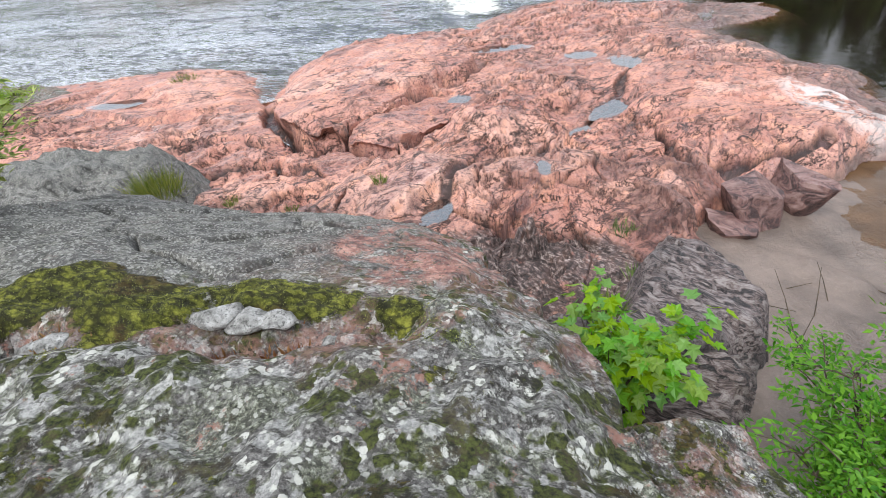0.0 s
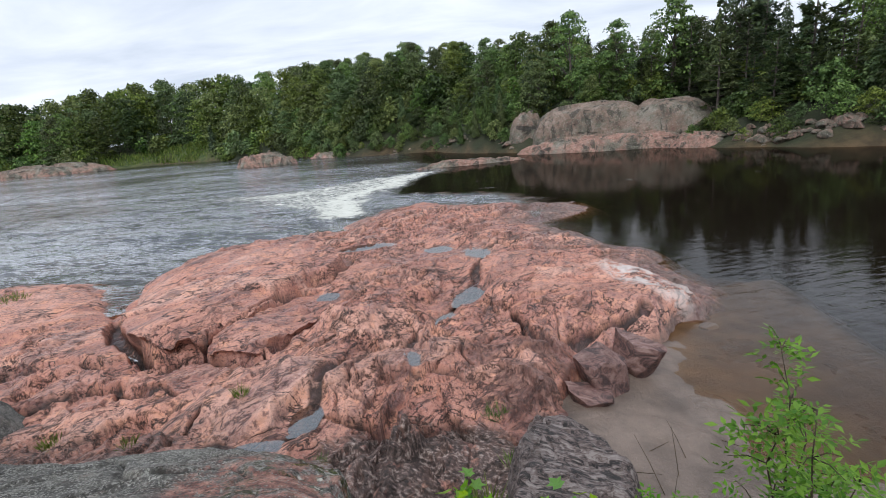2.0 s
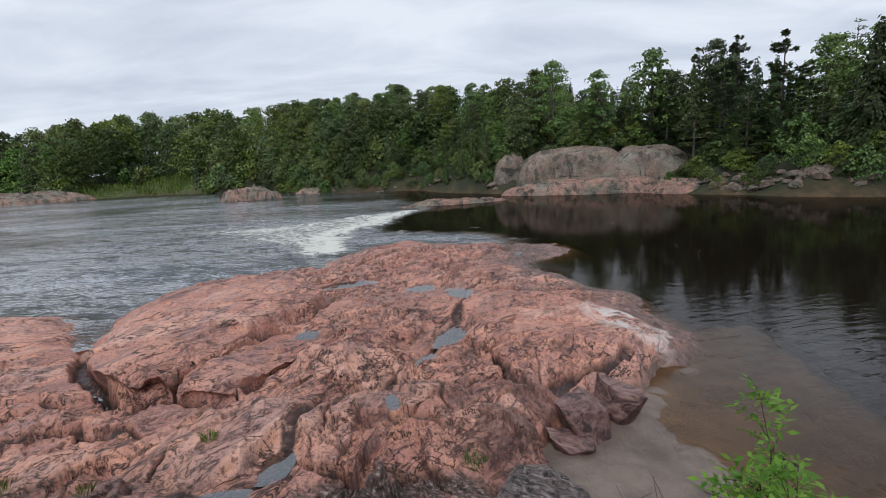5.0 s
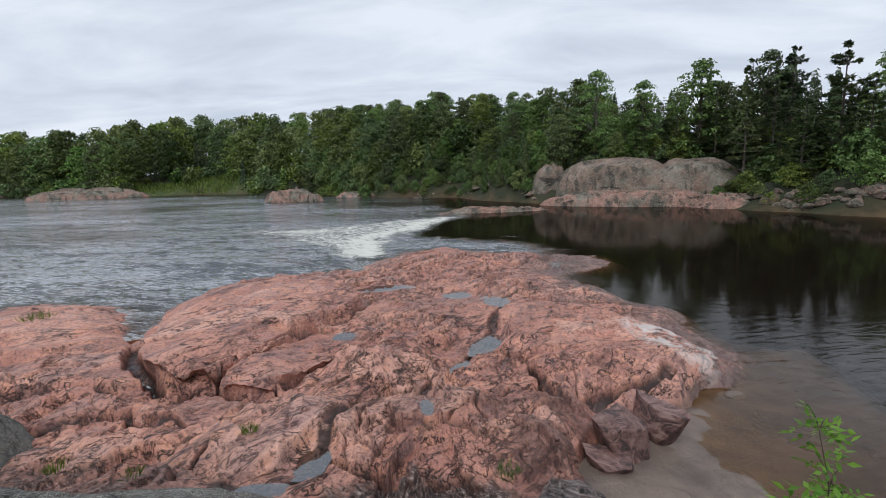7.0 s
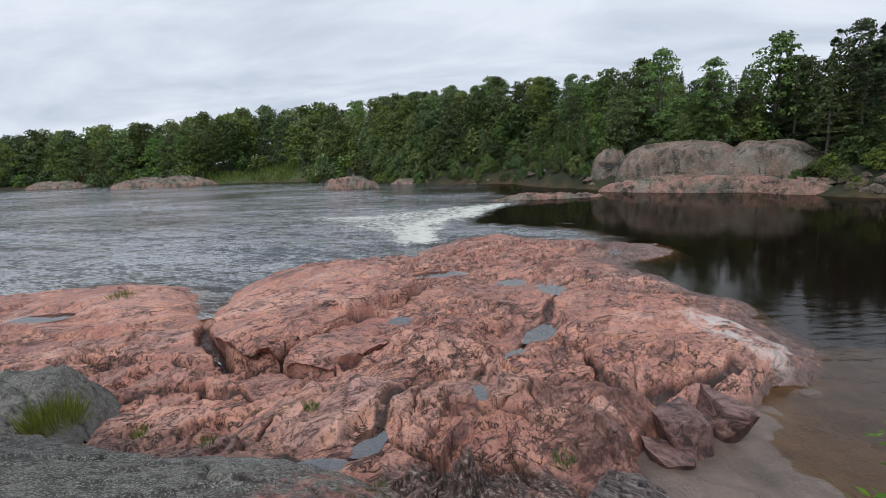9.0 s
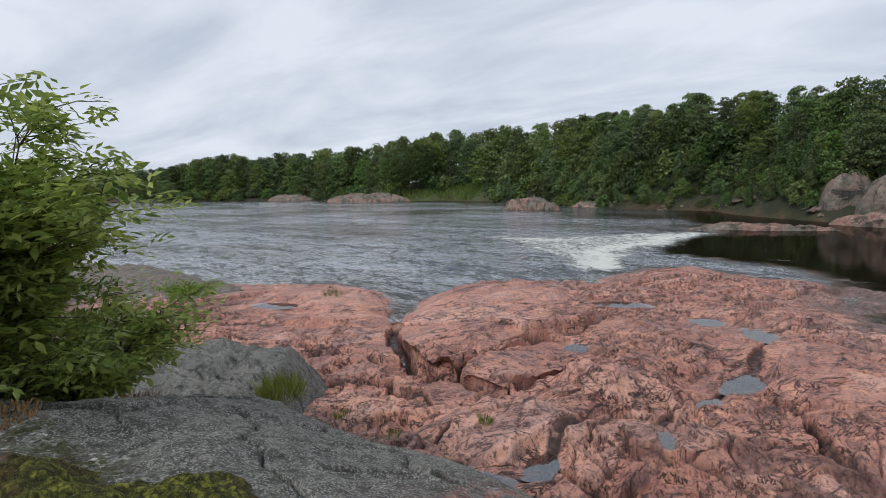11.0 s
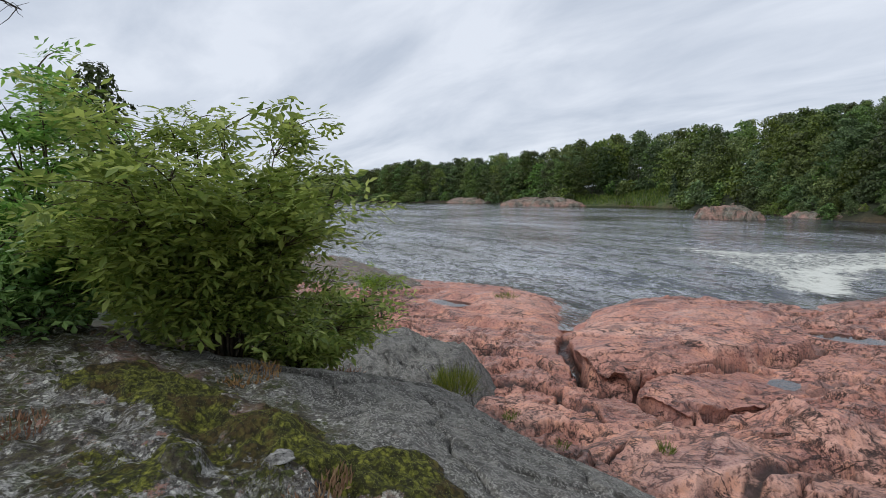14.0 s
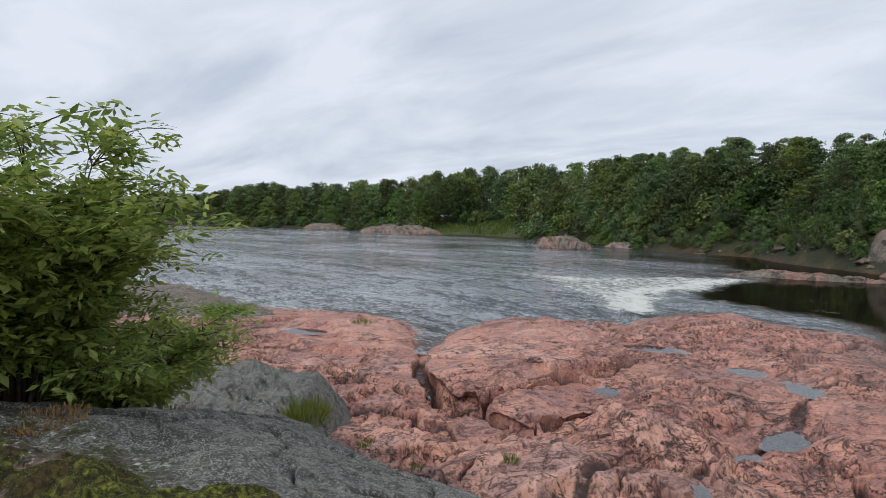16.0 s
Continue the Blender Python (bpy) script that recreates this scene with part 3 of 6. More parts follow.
def seam_line(x, y):
    return y - np.interp(x, [-4, -2.7, -2.0, -1.6, -1.1, -0.7, -0.4, 0.2], [0.35, 0.60, 0.62, 0.84, 0.93, 1.00, 1.10, 1.3]) - 0.09 * fbm(x * 2.2, y * 2.2, 19) - 0.03 * fbm(x * 9, y * 9, 20)


MOSS_BED = [(-3.6, 0.15), (-2.9, 0.45), (-2.2, 0.68), (-1.85, 0.86), (-1.71, 1.10), (-1.28, 1.17), (-0.87, 1.20), (-0.59, 1.12), (-0.36, 1.06), (-0.63, 0.95), (-0.81, 0.93),
            (-1.15, 0.95), (-1.31, 0.70), (-1.68, 0.68), (-2.0, 0.50), (-2.7, 0.15), (-3.4, -0.2)]


def moss_cover(x, y):
    """Close to one on the moss bed, patchy on the crusted rock before it, none on the slab."""
    bed = inside_distance(x, y, MOSS_BED) + 0.10 * fbm(x * 4, y * 4, 15)
    moss = 0.92 * smooth(-0.14, 0.10, bed)
    seam = seam_line(x, y)
    moss = np.maximum(moss, 0.34 * smooth(0.15, -0.15, seam) * smooth(-0.2, 0.3, fbm(x * 1.7, y * 1.7, 16)))
    moss = np.maximum(moss, 0.62 * np.exp(-((x + 2.1) / 0.45) ** 2) * smooth(0.75, 0.45, y) * smooth(-0.8, 0, y))
    return moss + 0.45 * np.exp(-(line_distance(x, y, [(-0.75, 2.2), (-0.35, 2.4), (-0.5, 3.2)]) / 0.15) ** 2)


def ledge_height(x, y):
    s = inside_distance(x, y, LEDGE) + 0.10 * fbm(x * 1.6, y * 1.6, 21) + 0.035 * fbm(x * 6, y * 6, 22)
    yy = np.maximum(y, -0.8)
    dome = 3.10 - 0.03 * yy - 0.108 * yy * np.abs(yy) - 0.05 * np.maximum(x + 1.2, 0) ** 2 - 0.10 * np.maximum(-2.6 - x, 0) ** 2 * smooth(-0.5, 1.5, y)
    # shallow step along the mossy seam
    dome = dome - 0.05 * smooth(-0.05, 0.15, seam_line(x, y)) * smooth(-3.2, -2.6, x) + 0.05
    dome = dome + 0.07 * fbm(x * 0.9, y * 0.9, 23) + 0.022 * fbm(x * 5, y * 5, 25, 4) * (0.3 + 1.3 * smooth(0.25, -0.05, seam_line(x, y))) + 0.008 * fbm(x * 14, y * 14, 27, 3)
    for line, wide, deep in (([(-3.6, 2.9), (-2.6, 2.75), (-1.9, 2.95), (-1.5, 3.5)], 0.05, 0.10), ([(-1.3, 2.4), (-0.9, 2.8), (-0.6, 3.4)], 0.06, 0.10),
                             ([(-1.6, 0.60), (-1.25, 0.78), (-0.8, 0.86), (-0.5, 0.98)], 0.08, 0.07), ([(-1.5, 0.35), (-1.9, 0.30), (-2.6, 0.35)], 0.09, 0.06)):
        dome = dome - deep * np.exp(-(line_distance(x + 0.05 * fbm(x * 4, y * 4, 31), y, line) / wide) ** 2)
    for cx, cy, rx, ry, turn, high in ((-1.02, 0.83, 0.24, 0.06, 22, 0.07), (-1.75, 0.48, 0.16, 0.06, 15, 0.06), (-2.1, 0.2, 0.2, 0.08, -10, 0.05), (-0.62, 0.9, 0.05, 0.04, 0, 0.05)):
        dome = dome + high * np.clip(1.2 - bump_at(x + 0.03 * fbm(x * 9, y * 9, 30), y, cx, cy, rx, ry, turn), 0, 0.8)
    slab = smooth(0.15, 0.5, seam_line(x, y))
    bend = 0.25 * fbm(x * 1.2, y * 1.2, 26, 2)
    f1, f2, cell, tilt = worley((x * 0.85 + y * 0.5) * 1.0 + bend, (y * 0.85 - x * 0.5) * 1.9 + bend, 38)
    dome = dome + slab * ((0.04 * (cell - 0.5) + 0.12 * tilt) * smooth(0.0, 0.12, f2 - f1) - 0.05 * np.exp(-((f2 - f1) / 0.04) ** 2))
    f1, f2, cell, tilt = worley(x * 10 + 0.4 * fbm(x * 6, y * 6, 28), y * 15, 29)
    dome = dome + 0.035 * smooth(0.25, 0.95, moss_cover(x, y)) * (0.85 - f1 * f1)
    ledge = dome - 2.6 * smooth(0.04, -0.5, s * (1 + 1.7 * smooth(-1.3, -0.7, x))) - 0.10 * smooth(0.28, 0.0, s)
    q = bump_at(x, y, -8.07, 4.88, 1.60, 1.64, 20)
    hump = 1.32 - 0.22 * q - 0.8 * np.maximum(q - 0.9, 0) + 0.14 * fbm(x * 1.3, y * 1.3, 33) + 0.03 * fbm(x * 5, y * 5, 35) + 0.22 * worley(x * 1.5 + 0.3 * y, y * 2.2, 34)[3] + 0.10 * worley(x * 4, y * 5, 36)[3]
    return np.maximum(ledge, hump)


def ledge_crack(x, y):
    bend = 0.25 * fbm(x * 1.2, y * 1.2, 26, 2)
    f1, f2, cell, tilt = worley((x * 0.85 + y * 0.5) * 1.0 + bend, (y * 0.85 - x * 0.5) * 1.9 + bend, 38)
    return np.exp(-((f2 - f1) / 0.022) ** 2) * smooth(0.15, 0.5, seam_line(x, y))


def shelf_height(x, y):
    q = bump_at(x, y, -25.5, 11.0, 9.5, 2.6, 4)
    return np.maximum(0.85 - 0.75 * q + 0.15 * fbm(x * 0.5, y * 0.9, 37) + 0.06 * fbm(x * 2, y * 3, 39), -2)


ROCK_SHORE = [(5.05, 9.25), (5.7, 10.6), (5.7, 13.6), (4.95, 14.8), (4.4, 15.9), (3.9, 17.2), (3.2, 18.7), (4.9, 19.4), (6.2, 21.1), (5.9, 22.7), (4.8, 23.5), (3.4, 23.5),
              (1.1, 24.0), (-1.7, 25.2), (-3.4, 24.8), (-4.2, 22.8), (-4.7, 20.2), (-6.6, 18.6), (-8.2, 17.2), (-9.5, 14.9), (-8.9, 12.3), (-7.95, 10.6), (-8.75, 11.2),
              (-9.8, 12.5), (-10.8, 14.1), (-11.9, 15.2), (-14.4, 15.6), (-16.3, 14.9), (-20.3, 13.5), (-22, 8.5), (-9, 1.0), (-3, -1.0), (0.1, 0.0), (0.45, 3.0),
              (1.0, 4.3), (1.25, 5.1), (1.35, 6.0), (1.75, 6.9), (2.3, 7.5), (3.2, 8.0), (4.1, 8.75)]
SLAB = [(-6.7, 9.2), (-7.5, 10.7), (-8.6, 12.6), (-8.4, 14.6), (-6.6, 16.6), (-4.4, 16.0), (-3.15, 13.8), (-3.25, 12.6), (-3.6, 11.8), (-3.95, 10.8), (-4.0, 10.1), (-4.1, 9.3), (-4.35, 8.6), (-4.45, 8.0), (-5.1, 7.95), (-5.7, 8.3)]
WEDGE = [(-4.3, 7.55), (-4.45, 8.2), (-4.4, 8.75), (-4.15, 9.3), (-4.0, 10.1), (-3.9, 10.8), (-3.5, 11.6), (-2.9, 12.2), (-2.35, 11.2), (-2.55, 10.2), (-2.75, 9.2), (-3.1, 8.5), (-3.3, 7.95), (-3.2, 7.65), (-3.75, 7.6)]
# open joints: course, half width, depth
CLEFTS = [([(-8.3, 11.0), (-6.9, 9.25), (-5.7, 8.05), (-5.1, 7.65), (-4.45, 7.75)], 0.17, 0.45),
          ([(-4.3, 7.6), (-4.55, 8.2), (-4.5, 8.75), (-4.25, 9.3), (-4.1, 10.1), (-4.0, 10.85), (-3.55, 11.8), (-3.2, 12.6), (-3.1, 13.8)], 0.030, 0.22),
          ([(-4.3, 7.55), (-3.75, 7.52), (-3.25, 7.55), (-2.7, 7.42), (-2.35, 7.55), (-2.05, 7.95)], 0.05, 0.22),
          ([(-3.2, 7.5), (-3.28, 7.95), (-3.05, 8.5), (-2.7, 9.2), (-2.5, 10.25), (-2.25, 10.85), (-1.85, 11.8), (-1.3, 12.65), (-0.6, 13.6)], 0.030, 0.16),
          ([(1.8, 15.5), (0.95, 14.3), (0.65, 11.8), (0.33, 10.35), (-0.1, 9.5), (-0.45, 8.8), (-0.65, 8.1), (-0.85, 7.5)], 0.11, 0.15)]
FRONT_CLEFTS = [([(-1.5, 7.1), (-1.83, 6.5), (-1.9, 6.05), (-1.88, 5.7), (-1.95, 5.2), (-2.3, 4.85), (-2.9, 4.85)], 0.11, 0.10),
                ([(-1.85, 5.55), (-1.43, 5.34), (-0.6, 5.27), (-0.15, 5.28), (0.2, 5.06), (0.95, 4.83)], 0.05, 0.25),
                ([(0.5, 9.6), (0.97, 8.95), (1.12, 8.1), (1.26, 7.4), (1.5, 6.9), (1.85, 6.85)], 0.045, 0.2),
                ([(1.7, 7.2), (2.3, 7.6), (2.8, 7.9), (3.2, 8.06), (3.6, 8.5)], 0.10, 0.22),
                ([(1.8, 11.15), (2.5, 10.75), (2.95, 10.3), (3.5, 10.8)], 0.035, 0.10),
                ([(0.7, 7.75), (0.42, 7.3), (0.1, 7.4), (0.05, 6.9), (0.2, 6.55)], 0.04, 0.10),
                ([(-3.4, 5.2), (-3.4, 5.7), (-3.33, 6.1), (-3.2, 6.55), (-2.5, 6.8), (-1.6, 6.7)], 0.035, 0.10),
                ([(-11.4, 8.1), (-10, 8.3), (-8.3, 8.0), (-7.0, 8.1), (-6.3, 7.9)], 0.07, 0.15),
                ([(-7.0, 6.2), (-6.6, 6.8), (-6, 7.15), (-4.9, 6.65), (-4.2, 6.35)], 0.06, 0.14)]
# scarps: course, drop, how far the block behind it leans back; the high side lies to the left of the course
SCARPS = [([(-1.9, 5.7), (-2.0, 6.1), (-1.75, 6.6), (-1.3, 7.2)], 0.07, 0.7),
          ([(-0.1, 6.6), (-0.6, 7.4), (-0.3, 8.7), (0.2, 9.6)], -0.14, 0.9),
          ([(1.85, 6.85), (1.5, 6.9), (1.26, 7.4), (1.1, 8.1), (0.9, 8.9)], -0.16, 1.0),
          ([(-2.1, 7.9), (-2.4, 8.9), (-2.2, 10.1), (-1.6, 11.6)], -0.14, 0.8),
          ([(-0.2, 5.3), (-0.9, 5.3), (-1.8, 5.5)], -0.20, 0.7),
          ([(1.9, 6.9), (1.3, 5.9), (0.6, 5.3), (0.1, 5.25)], -0.18, 0.7),
          ([(-3.3, 5.3), (-3.4, 6.1), (-3.0, 6.7), (-2.2, 6.85)], -0.16, 0.8),
          ([(-4.2, 6.4), (-4.9, 6.7), (-6, 7.2), (-6.6, 6.8), (-7.5, 6.4)], -0.16, 0.9),
          ([(-6.3, 7.9), (-7.0, 8.1), (-8.3, 8.0), (-10, 8.3)], -0.14, 1.0),
          ([(-9.5, 10.4), (-11.5, 9.7), (-14, 10.2)], -0.16, 1.2)]
# level pools in hollows: place, radii, turn, level
POOLS = [(0.35, 10.35, 0.32, 0.65, -22, 0.60), (0.8, 14.1, 0.5, 0.6, 0, 0.50), (-2.9, 15.7, 1.0, 0.5, 15, 0.42), (-0.4, 14.8, 0.5, 0.5, 0, 0.47), (-1.95, 5.5, 0.22, 0.40, -10, 1.00),
         (-0.64, 6.58, 0.13, 0.28, 10, 0.96), (-3.0, 10.95, 0.28, 0.42, -20, 0.80), (-12.9, 10.7, 0.9, 0.5, 20, 0.42), (-0.2, 9.2, 0.22, 0.45, -35, 0.66), (-2.35, 4.85, 0.4, 0.16, 0, 1.02)]


def broken(x, y):
    """How much the granite is shattered: most in the low middle, least on the big domes."""
    calm = np.exp(-bump_at(x, y, -6.0, 11.8, 2.2, 4.0, -3) ** 2) + np.exp(-bump_at(x, y, 2.9, 10.4, 2.2, 3.2, 20) ** 2) + np.exp(-bump_at(x, y, -12.5, 12, 4, 2.4) ** 2) + 0.8 * np.exp(-bump_at(x, y, -3.5, 9.6, 0.9, 2.2, -10) ** 2)
    return np.clip(0.42 + 0.55 * smooth(-0.5, 0.5, fbm(x * 0.45, y * 0.45, 57)) + 0.5 * np.exp(-bump_at(x, y, -0.2, 6.0, 2.0, 1.3) ** 2) - 0.72 * calm, 0.10, 1)


def side_of(x, y, points):
    """Distance to a course, positive on its left, and how far along it from its ends the nearest spot lies."""
    best, signed, along = np.full(np.shape(x), 1e9), np.zeros(np.shape(x)), np.zeros(np.shape(x))
    lengths = [math.hypot(bx - ax, by - ay) for (ax, ay), (bx, by) in zip(points, points[1:])]
    done, total = 0.0, sum(lengths)
    for ((ax, ay), (bx, by)), length in zip(zip(points, points[1:]), lengths):
        ux, uy = bx - ax, by - ay
        t = np.clip(((x - ax) * ux + (y - ay) * uy) / (length * length), 0, 1)
        d = np.hypot(x - ax - t * ux, y - ay - t * uy)
        near = d < best
        signed = np.where(near, np.sign(ux * (y - ay) - uy * (x - ax)) * d, signed)
        along = np.where(near, np.minimum(done + t * length, total - done - t * length), along)
        best = np.minimum(best, d)
        done += length
    return signed, along


def slabs(x, y, seed, gain):
    """Flat tilted blocks parted by joints: height, closeness to a joint."""
    f1, f2, cell, tilt = worley(x, y, seed)
    gap = f2 - f1
    return gain * (0.5 * (cell - 0.5) + 1.5 * tilt) * smooth(0.0, 0.09, gap), gap


def pink_surface(x, y, pools=True):
    """Height of the granite and how much of it is open joint."""
    s = inside_distance(x, y, ROCK_SHORE) + 0.20 * fbm(x * 0.9, y * 0.9, 41) + 0.07 * fbm(x * 3, y * 3, 43)
    z = 0.60 + 0.30 * np.exp(-((x + 0.3) / 4.5) ** 2 - ((y - 5.8) / 2.6) ** 2) + 0.55 * np.exp(-((y - 3.2) / 1.7) ** 2) * smooth(-1.0, -3.5, x)
    z = z - 0.12 * smooth(-8, -11, x)

    def dome(cx, cy, rx, ry, turn, high):
        q = bump_at(x, y, cx, cy, rx, ry, turn)
        return high * np.clip(1 - q * q, -0.15, 1)
    wave = fbm(x * 1.1, y * 1.1, 42, 3)
    slab = inside_distance(x, y, SLAB) + 0.07 * wave
    high = 0.34 * smooth(-0.05, 0.12, slab) + 0.30 * (1 - np.exp(-np.maximum(slab, 0) / 0.9))
    slab = inside_distance(x, y, WEDGE) + 0.05 * wave
    lean = smooth(-2.3, -4.2, x + 0.25 * (y - 8))
    z = z + np.maximum(high, (0.10 + 0.16 * lean) * smooth(-0.04, 0.08, slab) + 0.20 * lean * (1 - np.exp(-np.maximum(slab + 0.05, 0) / 0.4)))
    z = z + dome(-1.5, 10.3, 0.95, 3.6, -14, 0.20)
    z = z + dome(2.7, 10.2, 2.2, 3.6, 20, 0.34) + dome(-2.7, 6.1, 1.3, 0.9, 15, 0.15) + dome(-12.2, 12.6, 2.8, 1.9, 10, 0.30) + dome(0.2, 6.3, 1.1, 1.3, 20, 0.08) + dome(-0.25, 4.45, 1.35, 0.72, -8, 0.20)
    z = z + dome(4.4, 21.4, 1.6, 1.6, 0, -0.25) + dome(-1.0, 20.5, 2.6, 3.0, 0, 0.15)
    bent = 0.10 * fbm(x * 1.7, y * 1.7, 63, 3)
    for line, drop, reach in SCARPS:
        d, along = side_of(x + bent, y - bent * 0.8, line)
        if drop < 0:
            d = -d
        z = z + abs(drop) * smooth(-0.03, 0.06, d) * np.exp(-np.maximum(d, 0) / reach) * smooth(0.0, 0.5, along)
    # layers that strike across the rock, broken into slabs
    c, d = math.cos(radians(72)), math.sin(radians(72))
    wob = 0.35 * fbm(x * 0.7, y * 0.7, 45)
    u, v = x * c + y * d, -x * d + y * c + wob
    z = z + 0.05 * vnoise(u * 0.28, v * 1.15, 47) + 0.05 * np.abs(vnoise(u * 0.5, v * 2.0, 49)) + 0.06 * fbm(x * 0.6, y * 0.6, 51)
    jag = fbm(x * 1.6, y * 1.6, 53, 3) * 0.16
    busy = broken(x, y)
    c, d = math.cos(radians(38)), math.sin(radians(38))
    u, v = x * c + y * d, -x * d + y * c + wob * 1.5
    h, gap = slabs(u * 0.42 + jag, v * 0.80 + jag * 1.5, 55, 0.30)
    open_here = smooth(-0.25, 0.15, fbm(x * 0.8, y * 0.8, 56, 2))
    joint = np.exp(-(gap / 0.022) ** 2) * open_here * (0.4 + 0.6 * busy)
    z = z + h * (0.35 + 0.8 * busy) - 0.09 * joint
    h, gap = slabs(u * 1.15 + jag * 2, v * 2.1 + jag * 3, 59, 0.20)
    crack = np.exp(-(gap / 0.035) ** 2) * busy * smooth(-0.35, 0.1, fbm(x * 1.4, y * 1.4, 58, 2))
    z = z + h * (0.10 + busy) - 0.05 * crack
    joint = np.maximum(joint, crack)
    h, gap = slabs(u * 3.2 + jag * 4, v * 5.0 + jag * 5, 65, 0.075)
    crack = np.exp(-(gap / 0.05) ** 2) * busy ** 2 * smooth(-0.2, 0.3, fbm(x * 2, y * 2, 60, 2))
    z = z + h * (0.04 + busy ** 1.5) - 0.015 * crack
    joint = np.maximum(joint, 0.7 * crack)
    z = z + 0.008 * fbm(x * 7, y * 7, 61, 4)
    for line, wide, deep in CLEFTS + FRONT_CLEFTS:
        d = line_distance(x + bent, y + bent * 0.7, line) * (1 + 0.45 * vnoise(x * 1.6, y * 1.6, 67))
        z = z - deep * smooth(wide * 1.15, wide * 0.45, d)
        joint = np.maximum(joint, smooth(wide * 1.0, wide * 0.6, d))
    edge = np.maximum(s + 0.25, -1.5)
    steep = smooth(0.0, 1.2, x) * smooth(10.0, 8.8, y)
    fall = 0.32 * steep + (1 - steep) * (0.95 - 0.45 * smooth(9.5, 8.8, np.hypot(x + 5.9, (y - 12.5) * 0.6) * 2.2))
    z = z * (1 - np.exp(-np.maximum(edge, 0) / fall)) - 0.10 + np.minimum(edge, 0) * 0.6
    for cx, cy, rx, ry, turn, level in POOLS if pools else ():
        q = bump_at(x + bent * 0.5, y - bent * 0.4, cx, cy, rx, ry, turn)
        z = np.minimum(z, np.where(q < 1.4, level - 0.06 + 0.05 * q, level + 0.010 + 0.22 * (q - 1.4) + 9 * np.maximum(q - 3.0, 0)))
    return z, np.clip(joint, 0, 1)


def tone_of(x, y):
    """A shade of its own for each block of the granite."""
    jag = fbm(x * 1.6, y * 1.6, 53, 3) * 0.16
    c, d = math.cos(radians(38)), math.sin(radians(38))
    u, v = x * c + y * d, -x * d + y * c + 0.525 * fbm(x * 0.7, y * 0.7, 45)
    return 0.5 * worley(u * 0.42 + jag, v * 0.80 + jag * 1.5, 55)[2] + 0.5 * worley(u * 1.15 + jag * 2, v * 2.1 + jag * 3, 59)[2]


def overhang(x, y):
    """Moves the lip of the great slab and of the wedge out over the clefts at their feet."""
    wave = fbm(x * 1.1, y * 1.1, 42, 3)
    for outline, roll_off, lip in ((SLAB, 0.07, 0.26), (WEDGE, 0.05, 0.16)):
        def d(px, py):
            return inside_distance(px, py, outline) + roll_off * wave
        s, e = d(x, y), 0.02
        gx, gy = (d(x + e, y) - s) / e, (d(x, y + e) - s) / e
        front = smooth(-0.1, 0.6, gy) * smooth(10.8, 9.2, y)
        out = lip * front * smooth(0.02, 0.12, s) * smooth(0.9, 0.15, s)
        x, y = x - gx * out, y - gy * out
    return x, y


def pool_level(cx, cy, rx, ry):
    """The lowest lip of the rock round a pool."""
    a = np.linspace(0, 2 * np.pi, 24)
    rim = np.concatenate([pink_surface(cx + f * rx * np.cos(a), cy + f * ry * np.sin(a), False)[0] for f in (0.7, 1.0)])
    return float(np.percentile(rim, 30))


POOLS = [(cx, cy, rx, ry, turn, pool_level(cx, cy, rx, ry)) for cx, cy, rx, ry, turn, _ in POOLS]


def pink_height(x, y):
    return pink_surface(x, y)[0]


def sand_height(x, y):
    z = 0.02 - 0.055 * (x - 3.25 - 0.22 * np.maximum(y - 6.9, 0)) + 0.10 * np.exp(-((x - 1.6) / 0.9) ** 2)
    z = z + 0.16 * smooth(5.2, 2.5, y) + 0.5 * smooth(3.2, 1.4, y) + 0.02 * fbm(x * 1.2, y * 1.2, 71) + 0.008 * fbm(x * 6, y * 6, 73)
    q = bump_at(x, y, 2.75, 5.35, 0.62, 0.26, -35)
    return z + 0.11 * np.clip(1 - q, 0, 1) * (1 + 0.5 * fbm(x * 5, y * 5, 75)) - 0.35 * smooth(0.0, -0.8, inside_distance(x, y, [(0.6, 1), (0.9, 7.4), (3.4, 9.6), (7.5, 11), (6.5, 6), (4.6, 3), (3.5, 1)]))


GNEISS_EDGE = [(-0.35, 3.2), (0.35, 3.5), (0.6, 4.5), (0.75, 5.0), (1.35, 5.0), (1.75, 4.3), (1.6, 3.55), (1.1, 3.1), (0.1, 2.8)]


def gneiss_height(x, y):
    s = inside_distance(x, y, GNEISS_EDGE) + 0.06 * fbm(x * 3, y * 3, 81)
    t = (x - 0.5) * 0.5 + (y - 4) * 0.86
    z = 0.98 - 0.20 * (x - 0.4) - 0.06 * (y - 4) + 0.06 * vnoise(t * 3.2, (x - y) * 0.5, 83) + 0.05 * vnoise(t * 8, (x - y), 85) + 0.02 * fbm(x * 6, y * 6, 87) + 0.16 * worley(x * 2.6 + y, y * 1.8 - x, 89)[3] + 0.06 * worley(x * 6 + 2 * y, y * 4 - 2 * x, 90)[3]
    return z - 1.1 * smooth(0.18, -0.30, s)


def ledge_grid():
    """Rings round the viewer: fine in front, coarser behind."""
    az = np.radians(np.concatenate([np.linspace(-66, 120, 700), np.linspace(122, 294, 60)]))
    rr = np.concatenate([[0.02, 0.08, 0.16], 0.25 * 40 ** np.linspace(0, 1, 420)])
    A, R = np.meshgrid(az, rr)
    return -0.1 - np.sin(A) * R, -0.15 + np.cos(A) * R


